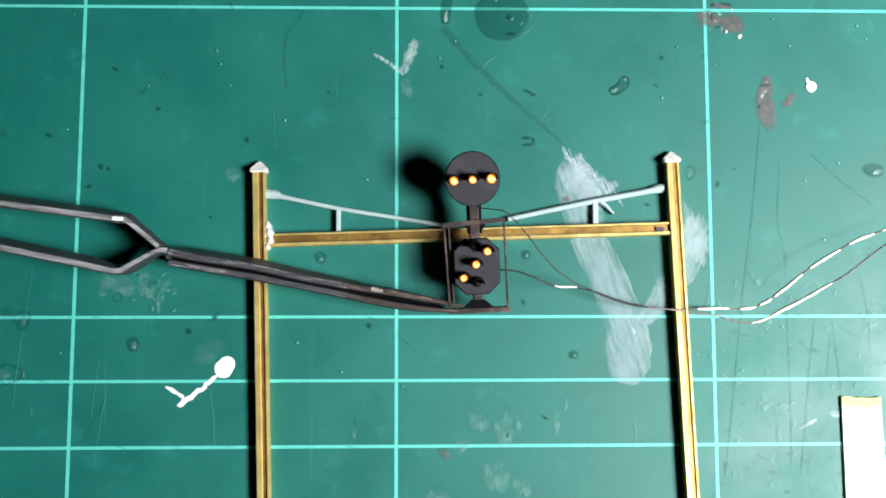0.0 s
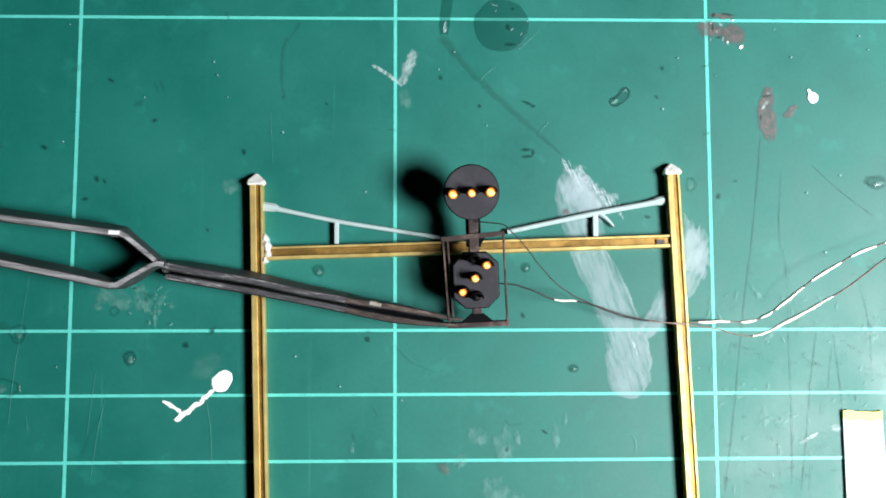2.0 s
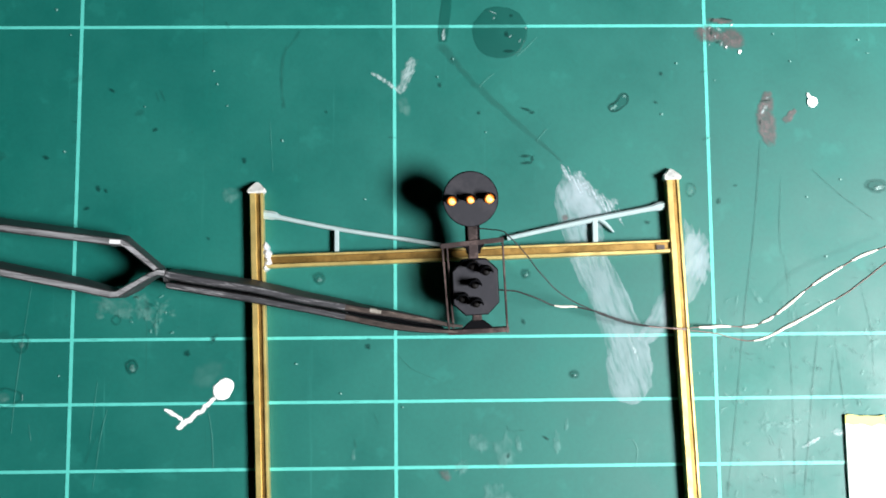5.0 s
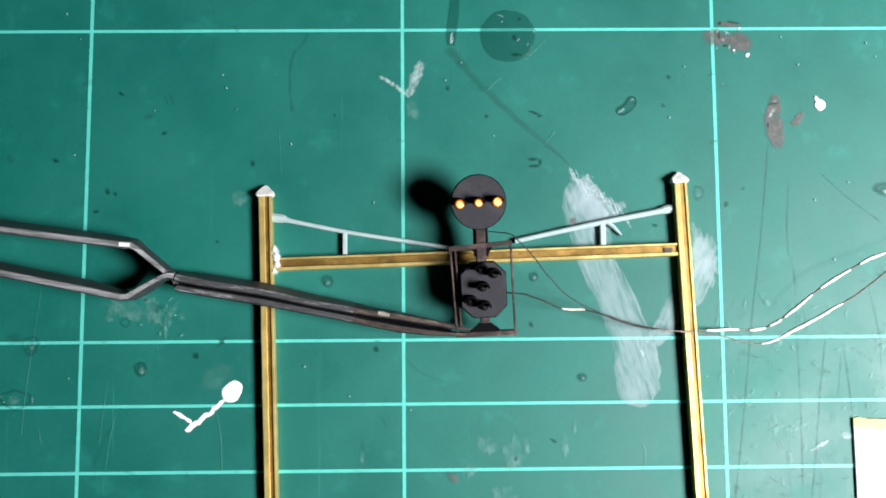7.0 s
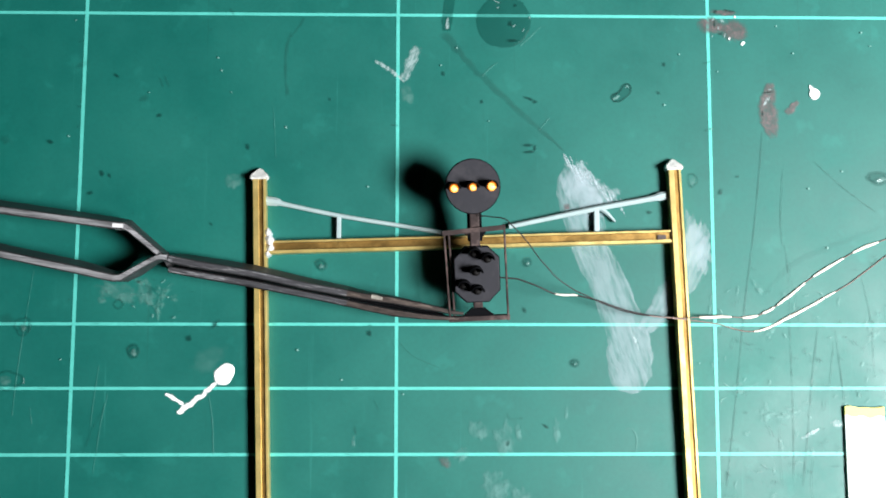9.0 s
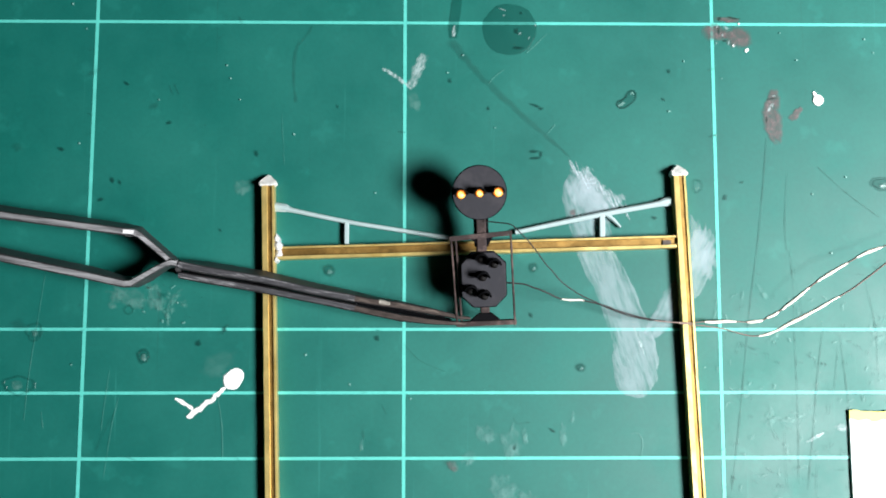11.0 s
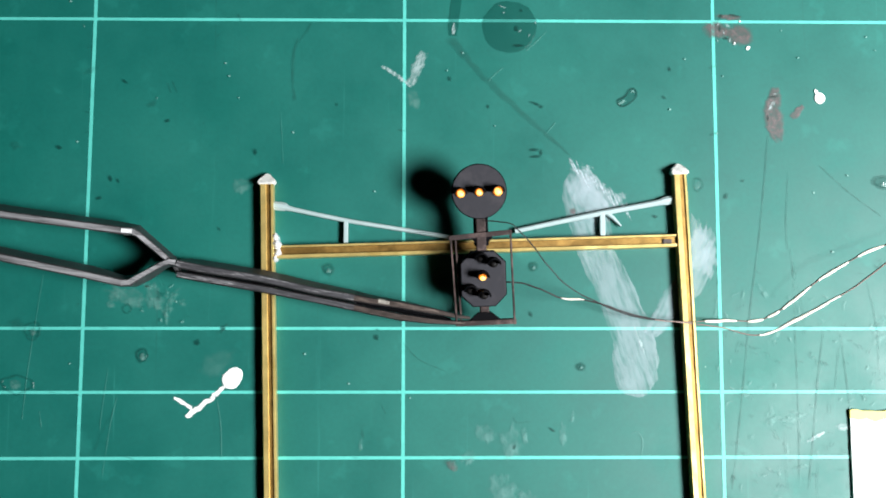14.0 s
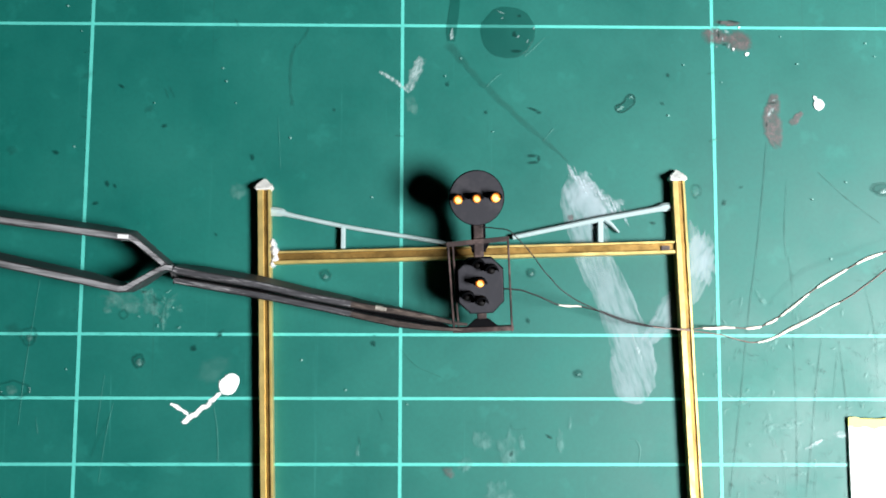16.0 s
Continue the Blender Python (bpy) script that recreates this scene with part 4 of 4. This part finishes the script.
for i, (x, y) in enumerate(((-4.62, 2.36), (-4.50, 2.32), (-5.44, 2.85), (-3.75, 3.28), (0.73, 3.99), (-4.44, 3.92), (4.17, 3.70), (5.41, 2.35), (5.13, 2.10), (-4.79, 2.04), (-2.90, 1.56), (-1.07, 3.56), (-2.35, 2.79), (3.99, 1.77), (2.00, 0.23), (1.73, -1.83), (4.52, -0.68), (-3.99, 0.65))):
    r = 0.022 + 0.025 * random.random()
    mark("stain", blot(r * 1.4, r * 0.8, 180 * random.random(), 0.5, i * 1.9, 0.0067, 16), DARK, (x, y))
# nicks across the printed lines
for pts in ([(-2.67, 5.02), (-2.61, 4.91)], [(4.90, 4.18), (5.03, 4.22)], [(4.90, 3.08), (5.01, 3.13)], [(-5.03, 0.97), (-4.93, 1.00)], [(-2.84, -0.08), (-2.74, 0.07)], [(-4.11, -2.02), (-4.27, -1.97)]):
    cut([(x, y, 1.0) for x, y in pts], 0.022, CUT, "knife_cut", 0.0068)
# dried glue outlines near the tweezers and at the mat's side
for i, (x, y, r, sx) in enumerate(((-4.30, 0.30, 0.07, 1.0), (-5.75, -0.05, 0.12, 1.0), (-5.97, -0.86, 0.13, 1.6), (4.69, 2.28, 0.10, 0.7))):
    ring(x, y, r, sx, 0.016, RIM, i * 3.7 + 1)
# many shallow scratches, thickest where most cutting was done
HAIR = film(worn(material("hair_cut", (0.006, 0.05, 0.04), 0.6, vary=0.2, scale=500), 0.55, 250, 0.15, rim=0.0), 0.3)
NICK = film(worn(material("pale_nick", (0.20, 0.42, 0.37), 0.5, vary=0.2, scale=500), 0.6, 500, 0.2, rim=0.1), 0.4)
NICK_SCUFF = film(worn(material("nicked_scuff", (0.16, 0.36, 0.32), 0.5, vary=0.2, scale=500), 0.4, 900, 0.08, rim=0.3), 0.28)
FLAKE = film(worn(material("pale_dried_glue", (0.17, 0.38, 0.33), 0.4, vary=0.2, scale=500), 0.45, 1100, 0.10, rim=0.15), 0.26)
DARK_FLAKE = film(worn(material("dark_dried_glue", (0.004, 0.05, 0.042), 0.3, vary=0.2, scale=500), 0.6, 900, 0.12, rim=0.2), 0.30)
SPECK_THIN = film(material("pale_flake", (0.24, 0.47, 0.43), 0.5, vary=0.1), 0.35)
rng = random.Random(7)
for i in range(7):
    if i < 4:
        x, y, lean, length = rng.uniform(5.1, 7.8), rng.uniform(-2.6, 1.0), rng.gauss(93, 9), rng.uniform(0.3, 1.4)
    else:
        x, y, lean, length = rng.uniform(-6.2, 5.0), rng.uniform(-2.5, 5.4), rng.uniform(40, 120), rng.uniform(0.15, 0.8)
    dx, dy = math.cos(radians(lean)) * length / 2, math.sin(radians(lean)) * length / 2
    bend = rng.uniform(-0.04, 0.04)
    cut([(x - dx, y - dy, 0.4), (x + bend, y, 1.0), (x + dx, y + dy, 0.4)], rng.uniform(0.008, 0.015), HAIR, "scratch", 0.0058)

mark("paint_speck", blot(0.10, 0.12, 20, 0.6, 31.7, 0.0064, 40), FAINT_RED, (0.76, -2.12), "faint red paint")
# worn, nicked area beside the card: short pale and dark nicks in all directions
for i in range(90):
    x, y, lean, length = rng.uniform(4.9, 8.0), rng.uniform(-2.7, 1.2), rng.gauss(60, 50), rng.uniform(0.04, 0.16)
    dx, dy = math.cos(radians(lean)) * length / 2, math.sin(radians(lean)) * length / 2
    bx, by = rng.uniform(-0.03, 0.03), rng.uniform(-0.03, 0.03)
    cut([(x - dx, y - dy, 0.4), (x + bx, y + by, 1.0), (x + dx, y + dy, 0.4)], rng.uniform(0.012, 0.028), rng.choice((NICK, NICK, HAIR)), "nick", 0.0058)
for i in range(9):
    x, y = rng.uniform(5.2, 7.8), rng.uniform(-2.6, 0.8)
    mark("scuff_glint", blot(rng.uniform(0.12, 0.32), rng.uniform(0.06, 0.16), rng.uniform(0, 180), 0.7, i * 1.9 + 40, 0.0060, 48), NICK_SCUFF, (x, y))

# squiggly flakes of dried glue: beside the tweezers, and over the worn corner
def flake(x, y, size, mat_, width):
    a, pts = rng.uniform(0, 6.28), []
    for k in range(5):
        pts.append((x, y, 0.5 + 0.7 * rng.random()))
        a += rng.uniform(-2.0, 2.0)
        x, y = x + size * math.cos(a), y + size * math.sin(a)
    cut(pts, width, mat_, "dried_flake", 0.0058, 2)


for i in range(14):
    x, y = rng.gauss(-3.85, 0.30), rng.gauss(0.45, 0.14)
    mark("dried_flake", blot(rng.uniform(0.05, 0.16), rng.uniform(0.03, 0.09), rng.uniform(0, 180), 0.8, i * 2.7 + 90, 0.0062, 40), rng.choice((FLAKE, FLAKE, DARK_FLAKE)), (x, y))
for i in range(10):
    flake(rng.gauss(-3.75, 0.33), rng.gauss(0.44, 0.14), rng.uniform(0.012, 0.03), rng.choice((SPECK_THIN, HAIR)), rng.uniform(0.012, 0.025))
for i in range(90):
    flake(rng.uniform(5.0, 7.9), rng.uniform(-2.8, 0.3), rng.uniform(0.015, 0.05), rng.choice((NICK, HAIR, HAIR, CUT_FAINT)), rng.uniform(0.010, 0.022))
# nicks over the printed lines
for i in range(16):
    x, y = (rng.uniform(-6.0, -0.5), rng.choice((-0.002, -0.99, -1.998))) if i < 11 else (-5.0, rng.uniform(-2.4, 5.0))
    lean = rng.uniform(0, 3.14)
    cut([(x - 0.05 * math.cos(lean), y - 0.03 * math.sin(lean), 0.6), (x, y, 1.0), (x + 0.05 * math.cos(lean), y + 0.03 * math.sin(lean), 0.5)], 0.016, CUT, "nick", 0.0070)


def motions():
    """The lower head's lamps: lit from start to end, in seconds."""
    def shine(ob, at, spans, state=False):
        lit, dark = pose(at[0] * CM, at[1] * CM, 0.03 * CM), 180
        events = [(0.0, 0 if state else 180)]
        for on, off in spans:
            for t, target in ((on, 0), (off, 180)):
                if t <= 0 or t >= 16:
                    continue
                src = events[-1][1]
                events += [(t - 0.07, src), (t - 0.02, src + (target - src) * 0.4), (t + 0.03, src + (target - src) * 0.8), (t + 0.07, target)]
        events.append((16.0, events[-1][1]))
        walk(ob, [(t, lit @ pose(0, 0, 0, a, 0, 0)) for t, a in events])

    both = [(10.2, 10.7), (11.2, 11.75)]
    shine(lamp_centre, CENTRE, [(0, 2.35), (6.28, 6.9), (7.4, 7.94), (8.4, 8.93), (9.45, 10.0), *both, (12.3, 12.85), (13.25, 13.84), (13.96, 16)], True)
    for at, ob in DIAGONAL:
        shine(ob, at, [(0, 2.28), *both, (12.3, 12.85), (13.25, 13.78)], True)
    for at, ob in UPRIGHT:
        shine(ob, at, [(6.34, 6.9), (7.4, 7.94), (8.4, 8.93), (9.45, 10.0)])


motions()
